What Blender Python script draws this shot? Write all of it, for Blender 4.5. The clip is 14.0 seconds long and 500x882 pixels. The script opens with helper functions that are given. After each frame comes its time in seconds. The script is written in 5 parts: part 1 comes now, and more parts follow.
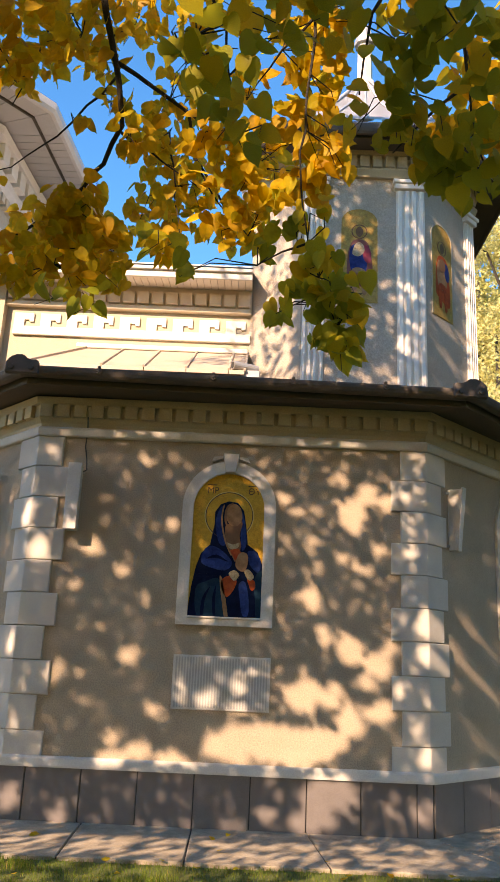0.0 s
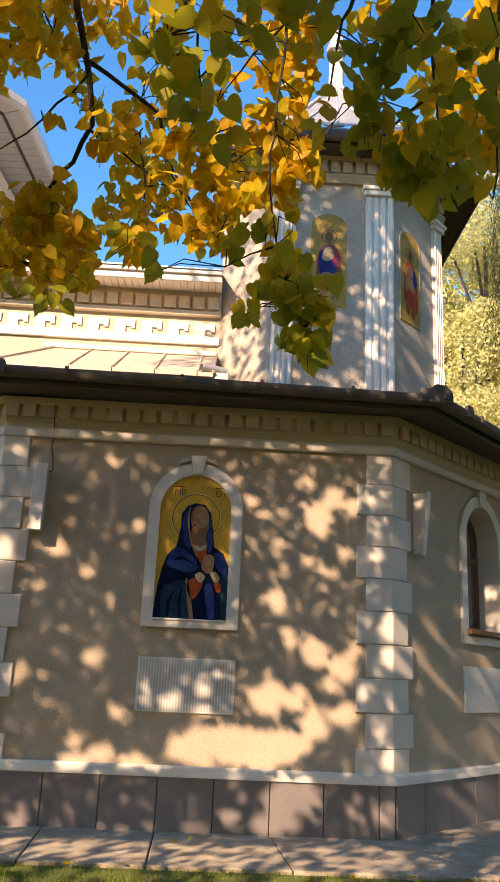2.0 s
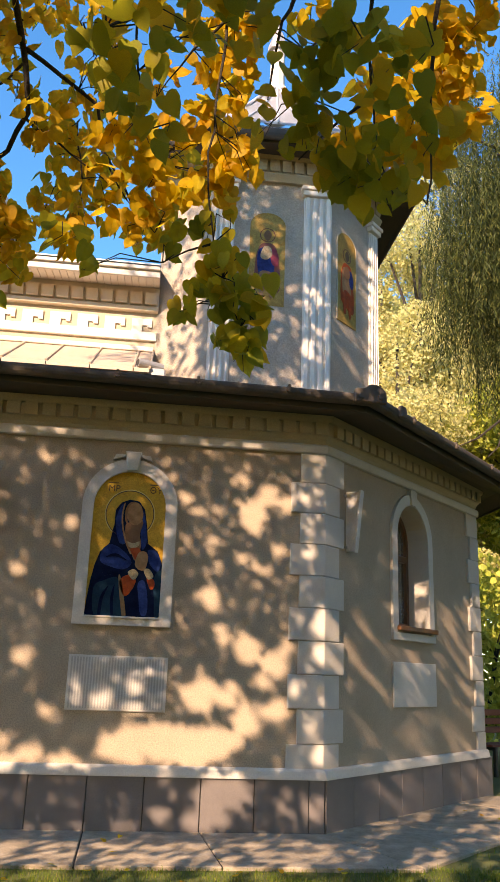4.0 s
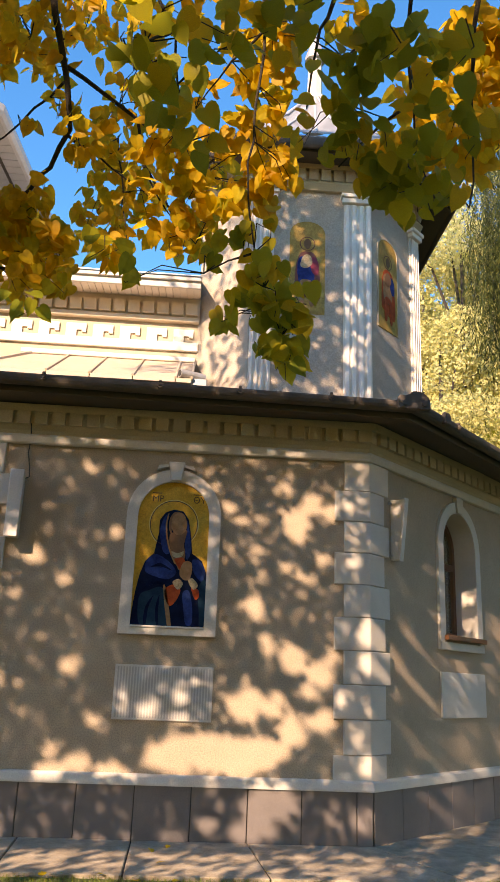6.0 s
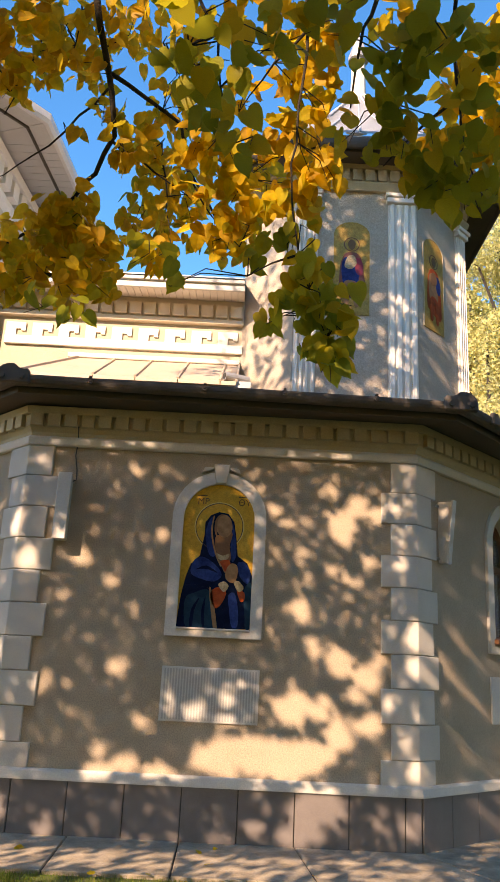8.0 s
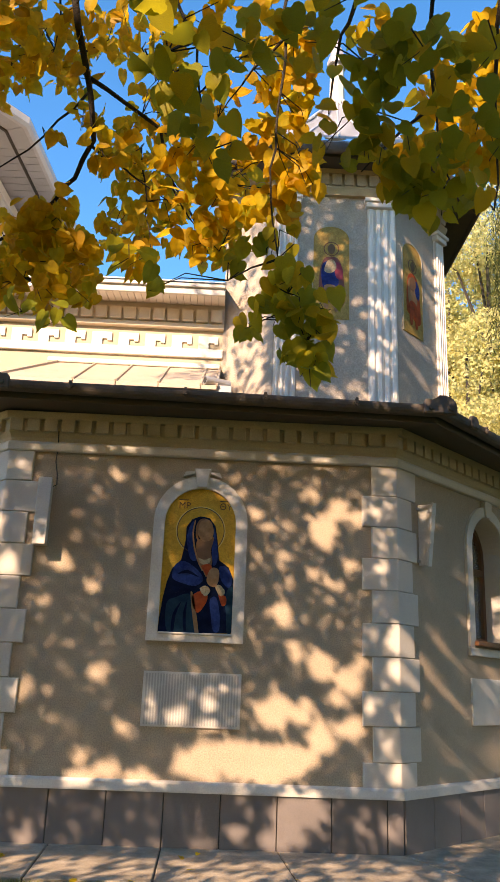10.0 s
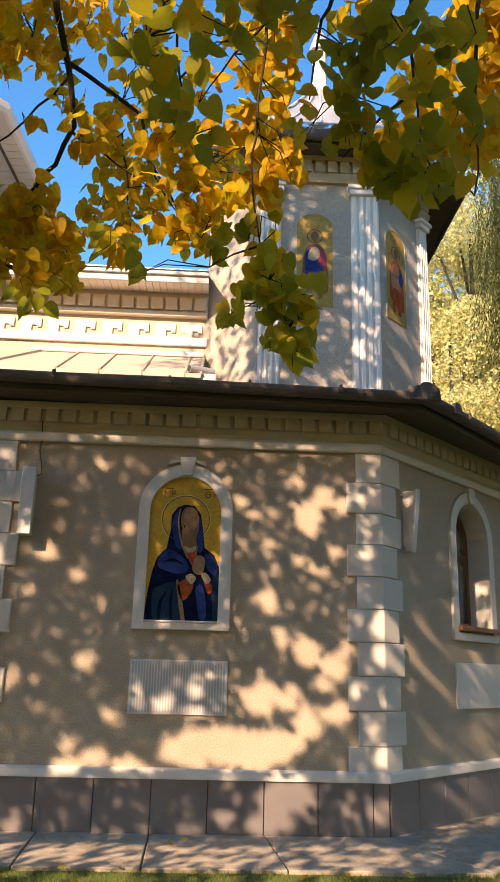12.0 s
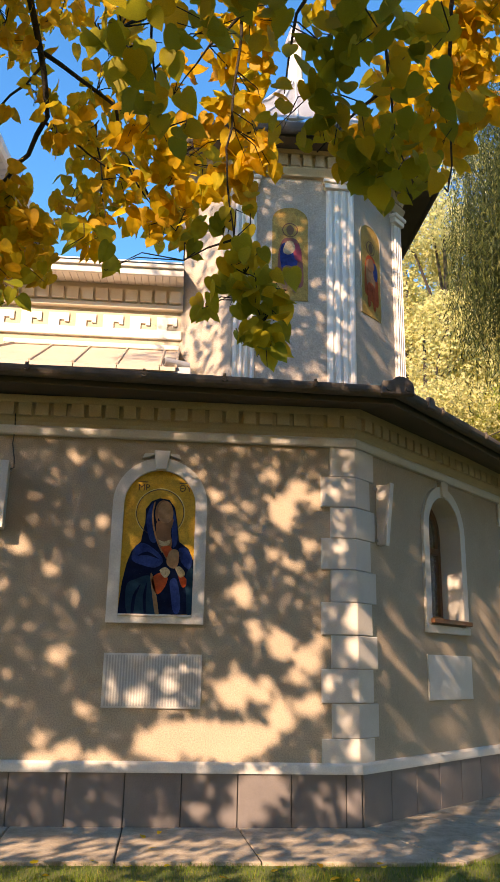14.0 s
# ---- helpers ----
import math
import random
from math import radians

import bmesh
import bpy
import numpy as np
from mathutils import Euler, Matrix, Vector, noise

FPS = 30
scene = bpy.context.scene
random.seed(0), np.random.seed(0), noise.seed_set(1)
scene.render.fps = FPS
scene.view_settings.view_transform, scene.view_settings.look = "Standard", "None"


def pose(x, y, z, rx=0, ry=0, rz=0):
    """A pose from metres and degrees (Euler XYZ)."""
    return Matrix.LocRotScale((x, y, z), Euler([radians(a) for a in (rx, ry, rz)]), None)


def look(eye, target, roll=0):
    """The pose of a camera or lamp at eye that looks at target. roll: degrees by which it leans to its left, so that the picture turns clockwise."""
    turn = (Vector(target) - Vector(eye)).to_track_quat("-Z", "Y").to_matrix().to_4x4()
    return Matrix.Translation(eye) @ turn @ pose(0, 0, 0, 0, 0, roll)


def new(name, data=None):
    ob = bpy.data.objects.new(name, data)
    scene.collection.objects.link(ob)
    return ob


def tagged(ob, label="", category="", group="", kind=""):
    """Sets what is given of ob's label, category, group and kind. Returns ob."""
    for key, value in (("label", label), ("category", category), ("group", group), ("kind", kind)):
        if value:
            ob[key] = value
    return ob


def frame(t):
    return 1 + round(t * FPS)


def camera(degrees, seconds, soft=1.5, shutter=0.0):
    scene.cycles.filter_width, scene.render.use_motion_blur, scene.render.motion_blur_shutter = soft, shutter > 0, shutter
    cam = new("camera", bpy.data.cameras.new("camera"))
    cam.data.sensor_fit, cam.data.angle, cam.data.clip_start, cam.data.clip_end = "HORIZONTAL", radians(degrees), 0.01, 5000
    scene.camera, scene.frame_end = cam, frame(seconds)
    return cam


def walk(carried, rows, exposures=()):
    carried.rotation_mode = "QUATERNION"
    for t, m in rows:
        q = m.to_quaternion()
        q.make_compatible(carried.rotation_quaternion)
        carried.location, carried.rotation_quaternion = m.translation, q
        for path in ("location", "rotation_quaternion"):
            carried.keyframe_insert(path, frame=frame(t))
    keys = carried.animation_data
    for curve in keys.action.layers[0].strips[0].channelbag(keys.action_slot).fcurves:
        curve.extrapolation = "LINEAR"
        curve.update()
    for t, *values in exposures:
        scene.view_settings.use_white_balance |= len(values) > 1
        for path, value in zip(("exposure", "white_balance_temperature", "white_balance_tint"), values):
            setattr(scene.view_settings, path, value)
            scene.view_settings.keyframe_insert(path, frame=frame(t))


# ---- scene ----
cam = camera(34.594, 14.0)
PATH = [
    (0.00, pose(0.3620, -8.2064, 1.4451, 105.833, -2.451, -0.157)),
    (0.50, pose(0.3630, -8.2054, 1.4447, 106.034, -2.624, -0.047)),
    (1.00, pose(0.3613, -8.2027, 1.4436, 106.216, -2.631, -0.042)),
    (1.50, pose(0.3632, -8.2105, 1.4384, 106.276, -2.554, -0.778)),
    (2.00, pose(0.3674, -8.2151, 1.4359, 106.147, -2.499, -2.535)),
    (2.50, pose(0.3703, -8.2203, 1.4341, 106.014, -2.365, -4.616)),
    (3.00, pose(0.3719, -8.2184, 1.4366, 105.957, -2.254, -6.249)),
    (3.20, pose(0.3723, -8.2179, 1.4373, 105.951, -2.213, -6.665)),
    (3.70, pose(0.3726, -8.2175, 1.4379, 106.025, -2.075, -7.170)),
    (4.25, pose(0.3720, -8.2176, 1.4376, 106.200, -1.921, -7.007)),
    (4.80, pose(0.3711, -8.2174, 1.4371, 106.399, -1.831, -6.310)),
    (5.30, pose(0.3703, -8.2162, 1.4372, 106.540, -1.866, -5.402)),
    (5.50, pose(0.3702, -8.2153, 1.4376, 106.572, -1.924, -5.005)),
    (6.00, pose(0.3699, -8.2119, 1.4391, 106.645, -2.150, -4.031)),
    (6.50, pose(0.3681, -8.2117, 1.4375, 106.650, -2.316, -2.981)),
    (7.00, pose(0.3693, -8.2057, 1.4410, 106.595, -2.368, -1.970)),
    (7.20, pose(0.3696, -8.2040, 1.4421, 106.585, -2.401, -1.617)),
    (7.70, pose(0.3699, -8.2017, 1.4441, 106.615, -2.582, -1.028)),
    (8.25, pose(0.3698, -8.2017, 1.4452, 106.709, -2.824, -0.816)),
    (8.80, pose(0.3697, -8.2033, 1.4454, 106.825, -2.948, -0.997)),
    (9.30, pose(0.3700, -8.2056, 1.4445, 106.914, -2.818, -1.445)),
    (9.50, pose(0.3703, -8.2066, 1.4439, 106.938, -2.672, -1.689)),
    (10.00, pose(0.3715, -8.2096, 1.4418, 106.999, -2.116, -2.091)),
    (10.50, pose(0.3748, -8.2090, 1.4400, 106.965, -1.380, -2.178)),
    (11.00, pose(0.3753, -8.2093, 1.4394, 106.975, -1.097, -2.047)),
    (11.50, pose(0.3758, -8.2143, 1.4366, 106.706, -1.302, -2.276)),
    (12.00, pose(0.3762, -8.2165, 1.4334, 106.205, -1.413, -2.993)),
    (12.50, pose(0.3784, -8.2160, 1.4347, 105.839, -1.532, -3.752)),
    (13.00, pose(0.3797, -8.2156, 1.4340, 105.769, -1.362, -4.189)),
    (13.50, pose(0.3788, -8.2179, 1.4322, 105.789, -1.163, -4.527)),
    (14.00, pose(0.3789, -8.2178, 1.4343, 105.787, -1.069, -4.757)),
]
walk(cam, PATH, exposures=[(0.0, 2.0, 12200, 27), (14.0, 2.0, 12200, 27)])


# ---------- world and sun ----------
SUN = Vector((-0.60, -1.0, 0.62)).normalized()          # towards the sun

world = bpy.data.worlds.new("world")
scene.world = world
world.use_nodes = True
wn = world.node_tree.nodes
sky = wn.new("ShaderNodeTexSky")
sky.sky_type = "NISHITA"
sky.sun_disc = False
sky.sun_elevation = math.asin(SUN.z)
sky.sun_rotation = math.atan2(SUN.x, SUN.y)
sky.altitude = 1200
sky.air_density = 1.0
sky.dust_density = 0.0
sky.ozone_density = 6.0
wn["Background"].inputs[1].default_value = 0.15
deep = wn.new("ShaderNodeHueSaturation")
deep.inputs["Saturation"].default_value = 1.24
world.node_tree.links.new(sky.outputs[0], deep.inputs["Color"])
world.node_tree.links.new(deep.outputs[0], wn["Background"].inputs[0])

sun_data = bpy.data.lights.new("sun", "SUN")
sun_data.energy = 2.9
sun_data.angle = radians(0.53)
sun_data.color = (1.0, 0.99, 0.995)
sun_lamp = new("sun", sun_data)
sun_lamp.matrix_world = look((SUN * 40)[:], (0, 0, 0))


# ---------- materials ----------
def material(name, color, second=None, scale=6.0, fine=90.0, rough=0.8, bump=0.15, metal=0.0, amount=0.5, spec=0.4, vary=0.0, island=False, speck=0.09):
    """A surface with broad stains and fine grain; vary: change from piece to piece; speck: how far the grain changes the tone."""
    m = bpy.data.materials.new(name)
    m.use_nodes = True
    n, l = m.node_tree.nodes, m.node_tree.links
    b = n["Principled BSDF"]
    b.inputs["Roughness"].default_value = rough
    b.inputs["Metallic"].default_value = metal
    b.inputs["Specular IOR Level"].default_value = spec
    co = n.new("ShaderNodeTexCoord")
    big = n.new("ShaderNodeTexNoise")
    big.inputs["Scale"].default_value, big.inputs["Detail"].default_value, big.inputs["Roughness"].default_value = scale, 8, 0.65
    small = n.new("ShaderNodeTexNoise")
    small.inputs["Scale"].default_value, small.inputs["Detail"].default_value = fine, 4
    for t in (big, small):
        l.new(co.outputs["Object"], t.inputs["Vector"])
    ramp = n.new("ShaderNodeMapRange")
    ramp.inputs[1].default_value, ramp.inputs[2].default_value = 0.35, 0.7
    l.new(big.outputs["Fac"], ramp.inputs[0])
    mix = n.new("ShaderNodeMix")
    mix.data_type = "RGBA"
    second = second or tuple(c * 0.78 for c in color)
    mix.inputs["A"].default_value, mix.inputs["B"].default_value = (*color, 1), (*second, 1)
    strength = n.new("ShaderNodeMath")
    strength.operation = "MULTIPLY"
    strength.inputs[1].default_value = amount
    l.new(ramp.outputs[0], strength.inputs[0])
    l.new(strength.outputs[0], mix.inputs["Factor"])
    hsv = n.new("ShaderNodeHueSaturation")
    l.new(mix.outputs["Result"], hsv.inputs["Color"])
    grain = n.new("ShaderNodeMapRange")
    grain.inputs[1].default_value, grain.inputs[2].default_value, grain.inputs[3].default_value, grain.inputs[4].default_value = 0.3, 0.7, 1 - speck, 1 + speck
    l.new(small.outputs["Fac"], grain.inputs[0])
    value = grain.outputs[0]
    if vary:
        if island:
            src = n.new("ShaderNodeNewGeometry").outputs["Random Per Island"]
        else:
            src = n.new("ShaderNodeObjectInfo").outputs["Random"]
        r = n.new("ShaderNodeMapRange")
        r.inputs[3].default_value, r.inputs[4].default_value = 1 - vary, 1 + vary
        l.new(src, r.inputs[0])
        k = n.new("ShaderNodeMath")
        k.operation = "MULTIPLY"
        l.new(r.outputs[0], k.inputs[0])
        l.new(value, k.inputs[1])
        value = k.outputs[0]
    l.new(value, hsv.inputs["Value"])
    l.new(hsv.outputs[0], b.inputs["Base Color"])
    if bump:
        bp = n.new("ShaderNodeBump")
        bp.inputs["Strength"].default_value, bp.inputs["Distance"].default_value = bump, 0.01
        l.new(small.outputs["Fac"], bp.inputs["Height"])
        l.new(bp.outputs[0], b.inputs["Normal"])
    return m


def leaf_material(name, stops, gloss=0.45, glow=0.35, island=True):
    """Thin leaves: a colour picked per leaf, veins of tone, light coming through."""
    m = bpy.data.materials.new(name)
    m.use_nodes = True
    n, l = m.node_tree.nodes, m.node_tree.links
    b = n["Principled BSDF"]
    b.inputs["Roughness"].default_value = gloss
    b.inputs["Specular IOR Level"].default_value = 0.15
    if island:
        src = n.new("ShaderNodeNewGeometry").outputs["Random Per Island"]
    else:
        src = n.new("ShaderNodeObjectInfo").outputs["Random"]
    ramp = n.new("ShaderNodeValToRGB")
    e = ramp.color_ramp.elements
    while len(e) < len(stops):
        e.new(0.5)
    for i, (p, c) in enumerate(stops):
        e[i].position, e[i].color = p, (*c, 1)
    l.new(src, ramp.inputs[0])
    co = n.new("ShaderNodeTexCoord")
    noise_node = n.new("ShaderNodeTexNoise")
    noise_node.inputs["Scale"].default_value, noise_node.inputs["Detail"].default_value = 35, 5
    l.new(co.outputs["Object"], noise_node.inputs["Vector"])
    tone = n.new("ShaderNodeMapRange")
    tone.inputs[1].default_value, tone.inputs[2].default_value, tone.inputs[3].default_value, tone.inputs[4].default_value = 0.3, 0.7, 0.75, 1.15
    l.new(noise_node.outputs["Fac"], tone.inputs[0])
    hsv = n.new("ShaderNodeHueSaturation")
    l.new(ramp.outputs[0], hsv.inputs["Color"])
    l.new(tone.outputs[0], hsv.inputs["Value"])
    l.new(hsv.outputs[0], b.inputs["Base Color"])
    tr = n.new("ShaderNodeBsdfTranslucent")
    l.new(hsv.outputs[0], tr.inputs["Color"])
    mx = n.new("ShaderNodeMixShader")
    mx.inputs[0].default_value = glow
    l.new(b.outputs[0], mx.inputs[1])
    l.new(tr.outputs[0], mx.inputs[2])
    l.new(mx.outputs[0], n["Material Output"].inputs["Surface"])
    return m


M = {}
M["stucco"] = material("stucco", (0.365, 0.285, 0.213), (0.29, 0.224, 0.165), 1.6, 75, 0.95, 0.6, amount=0.7, spec=0.15, speck=0.2)
M["stucco_light"] = material("stucco_light", (0.42, 0.35, 0.283), (0.35, 0.288, 0.228), 1.6, 55, 0.95, 0.9, amount=0.6, spec=0.15, speck=0.18)
M["stucco_cream"] = material("stucco_cream", (0.42, 0.355, 0.27), (0.36, 0.30, 0.225), 1.6, 60, 0.95, 0.5, amount=0.6, spec=0.15)
M["cornice"] = material("cornice_paint", (0.42, 0.34, 0.225), (0.35, 0.28, 0.18), 3, 70, 0.85, 0.15, amount=0.6, spec=0.2)
M["trim"] = material("trim_paint", (0.53, 0.485, 0.43), (0.44, 0.40, 0.345), 3, 80, 0.8, 0.15, amount=0.6, spec=0.25)
M["quoin"] = material("quoin_paint", (0.495, 0.448, 0.395), (0.425, 0.38, 0.332), 4, 120, 0.8, 0.2, amount=0.6, spec=0.25, vary=0.05)
M["nave_trim"] = material("nave_trim_paint", (0.58, 0.49, 0.38), (0.50, 0.42, 0.32), 3, 80, 0.85, 0.15, amount=0.6, spec=0.2)
M["white"] = material("white_paint", (0.73, 0.665, 0.59), (0.63, 0.57, 0.50), 3, 80, 0.75, 0.12, amount=0.5, spec=0.3)
M["plinth"] = material("plinth_panel", (0.15, 0.125, 0.118), (0.11, 0.092, 0.087), 2.5, 150, 0.7, 0.12, amount=0.7, vary=0.07, speck=0.14)
M["joint"] = material("joint_dark", (0.05, 0.045, 0.04), None, 8, 80, 0.95, 0.1)
M["paving"] = material("paving_concrete", (0.40, 0.325, 0.24), (0.20, 0.155, 0.108), 4.5, 60, 0.95, 0.6, amount=1.0, vary=0.06, speck=0.14)
M["soil"] = material("lawn_soil", (0.075, 0.10, 0.025), (0.12, 0.11, 0.04), 2, 40, 1.0, 0.6, amount=0.8)
M["gutter"] = material("gutter_brown", (0.07, 0.056, 0.047), (0.105, 0.086, 0.073), 4, 60, 0.7, 0.1, amount=0.8, spec=0.2)
M["soffit"] = material("soffit_brown", (0.07, 0.052, 0.036), (0.05, 0.038, 0.027), 3, 60, 0.75, 0.1)
# nave boards: bounced sunlight is put into the colour
M["soffit_light"] = material("soffit_bounce_lit", (0.66, 0.60, 0.53), (0.58, 0.52, 0.46), 3, 60, 0.7, 0.08)
# darker copy: shade under the bell tower eaves put into the colour
M["soffit_shaded"] = material("soffit_shaded", (0.42, 0.385, 0.345), (0.36, 0.33, 0.29), 3, 60, 0.7, 0.08)
M["roof"] = material("roof_sheet", (0.16, 0.115, 0.085), (0.12, 0.085, 0.06), 3, 40, 0.55, 0.12)
M["roof_tan"] = material("roof_tan_sheet", (0.44, 0.345, 0.265), (0.36, 0.275, 0.21), 2.5, 40, 0.6, 0.1, amount=0.8)
M["zinc"] = material("zinc_sheet", (0.50, 0.52, 0.54), (0.40, 0.42, 0.44), 3, 40, 0.42, 0.05, metal=0.15)
M["grey_metal"] = material("grey_metal", (0.36, 0.35, 0.34), (0.25, 0.24, 0.23), 6, 60, 0.5, 0.05, metal=0.4)
M["dark"] = material("dark_iron", (0.03, 0.028, 0.026), None, 8, 60, 0.6, 0.1)
M["wood"] = material("stained_wood", (0.16, 0.06, 0.025), (0.10, 0.035, 0.015), 5, 120, 0.45, 0.15)
M["bark"] = material("bark", (0.028, 0.021, 0.016), (0.016, 0.012, 0.01), 30, 160, 0.9, 0.6)
M["lamp_cover"] = material("lamp_cover", (0.50, 0.47, 0.43), (0.42, 0.39, 0.35), 5, 60, 0.5, 0.05)
M["plaque"] = material("plaque_plaster", (0.51, 0.475, 0.43), (0.44, 0.405, 0.365), 4, 90, 0.85, 0.2, amount=0.6)
M["plaque_line"] = material("plaque_line", (0.37, 0.355, 0.335), None, 4, 90, 0.85, 0.2)
M["gold"] = material("gold_mosaic", (0.58, 0.32, 0.05), (0.36, 0.185, 0.025), 30, 130, 0.5, 0.5, metal=0.12, amount=0.8, spec=0.12, speck=0.25)
M["gold_dark"] = material("gold_dark", (0.44, 0.255, 0.07), (0.27, 0.15, 0.04), 20, 140, 0.5, 0.3, metal=0.1, amount=0.9, spec=0.12, speck=0.3)
M["halo_red"] = material("halo_red", (0.16, 0.045, 0.02), None, 20, 90, 0.6, 0.1)
M["halo_pale"] = material("halo_pale", (0.6, 0.44, 0.16), None, 20, 90, 0.6, 0.1)
M["robe"] = material("robe_blue", (0.004, 0.011, 0.036), (0.002, 0.005, 0.016), 7, 60, 0.6, 0.12, amount=1.0, spec=0.03)
M["robe_teal"] = material("robe_teal", (0.008, 0.04, 0.068), (0.004, 0.018, 0.036), 7, 60, 0.6, 0.12, amount=1.0, spec=0.03)
M["robe_light"] = material("robe_light", (0.014, 0.043, 0.16), (0.006, 0.016, 0.068), 14, 60, 0.6, 0.12, amount=1.0, spec=0.03)
M["umber"] = material("umber", (0.20, 0.10, 0.055), (0.12, 0.055, 0.03), 12, 60, 0.6, 0.05, amount=0.5, spec=0.1)
M["ochre"] = material("ochre", (0.34, 0.18, 0.095), (0.20, 0.10, 0.05), 16, 60, 0.6, 0.05, amount=0.9, spec=0.1)
M["red"] = material("vermilion", (0.46, 0.075, 0.022), (0.24, 0.03, 0.012), 14, 60, 0.6, 0.08, amount=0.9, spec=0.1)
M["pale"] = material("pale_trim", (0.44, 0.34, 0.22), (0.22, 0.15, 0.08), 60, 140, 0.6, 0.1, amount=1.0, spec=0.1)
M["ink"] = material("ink", (0.06, 0.03, 0.015), None, 20, 90, 0.7, 0.0)
M["bench_red"] = material("bench_red", (0.20, 0.05, 0.03), (0.13, 0.03, 0.02), 6, 60, 0.6, 0.1)
M["rose"] = material("rose_paint", (0.34, 0.05, 0.07), (0.2, 0.025, 0.035), 12, 60, 0.6, 0.05, spec=0.1)
YEL = [(0.0, (0.550, 0.286, 0.028)), (0.25, (0.660, 0.385, 0.039)), (0.6, (0.704, 0.462, 0.044)), (0.85, (0.627, 0.473, 0.046)), (1.0, (0.440, 0.396, 0.044))]
GRN = [(0.0, (0.231, 0.259, 0.033)), (0.35, (0.330, 0.330, 0.037)), (0.65, (0.440, 0.385, 0.039)), (0.85, (0.517, 0.374, 0.036)), (1.0, (0.627, 0.396, 0.036))]
M["leaf_yellow"] = leaf_material("leaf_yellow", YEL, glow=0.65)
M["leaf_green"] = leaf_material("leaf_green", GRN, glow=0.6, island=False)
M["leaf_mixed"] = leaf_material("leaf_mixed", GRN, glow=0.6)
M["willow"] = leaf_material("willow_leaf", [(0.0, (0.018, 0.032, 0.011)), (0.5, (0.044, 0.064, 0.019)), (0.9, (0.12, 0.14, 0.04)), (1.0, (0.18, 0.17, 0.05))], glow=0.35)
M["far_yellow"] = leaf_material("far_leaf_yellow", [(0.0, (0.48, 0.45, 0.18)), (0.4, (0.62, 0.57, 0.25)), (0.8, (0.70, 0.63, 0.32)), (1.0, (0.44, 0.46, 0.17))], glow=0.5)
M["far_green"] = leaf_material("far_leaf_green", [(0.0, (0.22, 0.28, 0.05)), (0.5, (0.40, 0.45, 0.09)), (1.0, (0.62, 0.58, 0.14))], glow=0.5)
M["grass"] = leaf_material("grass_blade", [(0.0, (0.07, 0.13, 0.016)), (0.6, (0.14, 0.21, 0.03)), (0.9, (0.22, 0.25, 0.045)), (1.0, (0.36, 0.28, 0.09))], glow=0.45)


def glass_material():
    m = bpy.data.materials.new("window_glass")
    m.use_nodes = True
    b = m.node_tree.nodes["Principled BSDF"]
    b.inputs["Base Color"].default_value = (0.75, 0.8, 0.8, 1)
    b.inputs["Roughness"].default_value = 0.03
    b.inputs["Transmission Weight"].default_value = 0.9
    return m


M["glass"] = glass_material()


# ---------- building helpers ----------
def thing(name, label, category, at=(0, 0, 0), group="", kind=""):
    ob = new(name)
    ob.location = at
    ob.empty_display_size = 0.2
    return tagged(ob, label, category, group, kind)


def part(name, bm, mat, parent=None, label="", smooth=False):
    """Links a bmesh, drawn in world coordinates, as one mesh under parent."""
    me = bpy.data.meshes.new(name)
    bmesh.ops.recalc_face_normals(bm, faces=bm.faces)
    bm.to_mesh(me)
    bm.free()
    if smooth:
        me.shade_smooth()
    me.materials.append(M[mat] if isinstance(mat, str) else mat)
    ob = new(name, me)
    if parent:
        base = Vector((0, 0, 0))
        p = parent
        while p:
            base = base + p.location
            p = p.parent
        ob.parent = parent
        ob.location = -base
    if label:
        ob["label"] = label
    return ob


class Face:
    """A wall's own coordinates: s along it, d out of it, z up."""

    def __init__(self, x, y, degrees):
        self.x, self.y, self.c, self.s = x, y, math.cos(radians(degrees)), math.sin(radians(degrees))

    def __call__(self, s, d, z):
        return Vector((self.x + s * self.c + d * self.s, self.y + s * self.s - d * self.c, z))


def hexa(bm, pts, bevel=0.0):
    """A solid from eight corners: four below in a ring, four above."""
    v = [bm.verts.new(p) for p in pts]
    fs = [(3, 2, 1, 0), (4, 5, 6, 7), (0, 1, 5, 4), (1, 2, 6, 5), (2, 3, 7, 6), (3, 0, 4, 7)]
    made = [bm.faces.new([v[i] for i in f]) for f in fs]
    if bevel:
        edges = list({e for f in made for e in f.edges})
        bmesh.ops.bevel(bm, geom=edges, offset=bevel, segments=1, affect="EDGES")


def block(bm, F, s0, s1, d0, d1, z0, z1, bevel=0.0):
    hexa(bm, [F(s0, d0, z0), F(s1, d0, z0), F(s1, d1, z0), F(s0, d1, z0), F(s0, d0, z1), F(s1, d0, z1), F(s1, d1, z1), F(s0, d1, z1)], bevel)


def prism(bm, F, poly, d0, d1):
    """A polygon in (s, z) drawn out from d0 to d1."""
    a = [bm.verts.new(F(s, d0, z)) for s, z in poly]
    b = [bm.verts.new(F(s, d1, z)) for s, z in poly]
    n = len(poly)
    bm.faces.new(a)
    bm.faces.new(b[::-1])
    for i in range(n):
        bm.faces.new((a[i], a[(i + 1) % n], b[(i + 1) % n], b[i]))


def arch_line(c, half, z0, zs, n=20, rise=None):
    """The outline of an arched opening, from its lower left corner over the top to its lower right corner."""
    rise = half if rise is None else rise
    pts = [(c - half, z0), (c - half, (z0 + zs) / 2)]
    pts += [(c - half * math.cos(math.pi * i / n), zs + rise * math.sin(math.pi * i / n)) for i in range(n + 1)]
    pts += [(c + half, (z0 + zs) / 2), (c + half, z0)]
    return pts


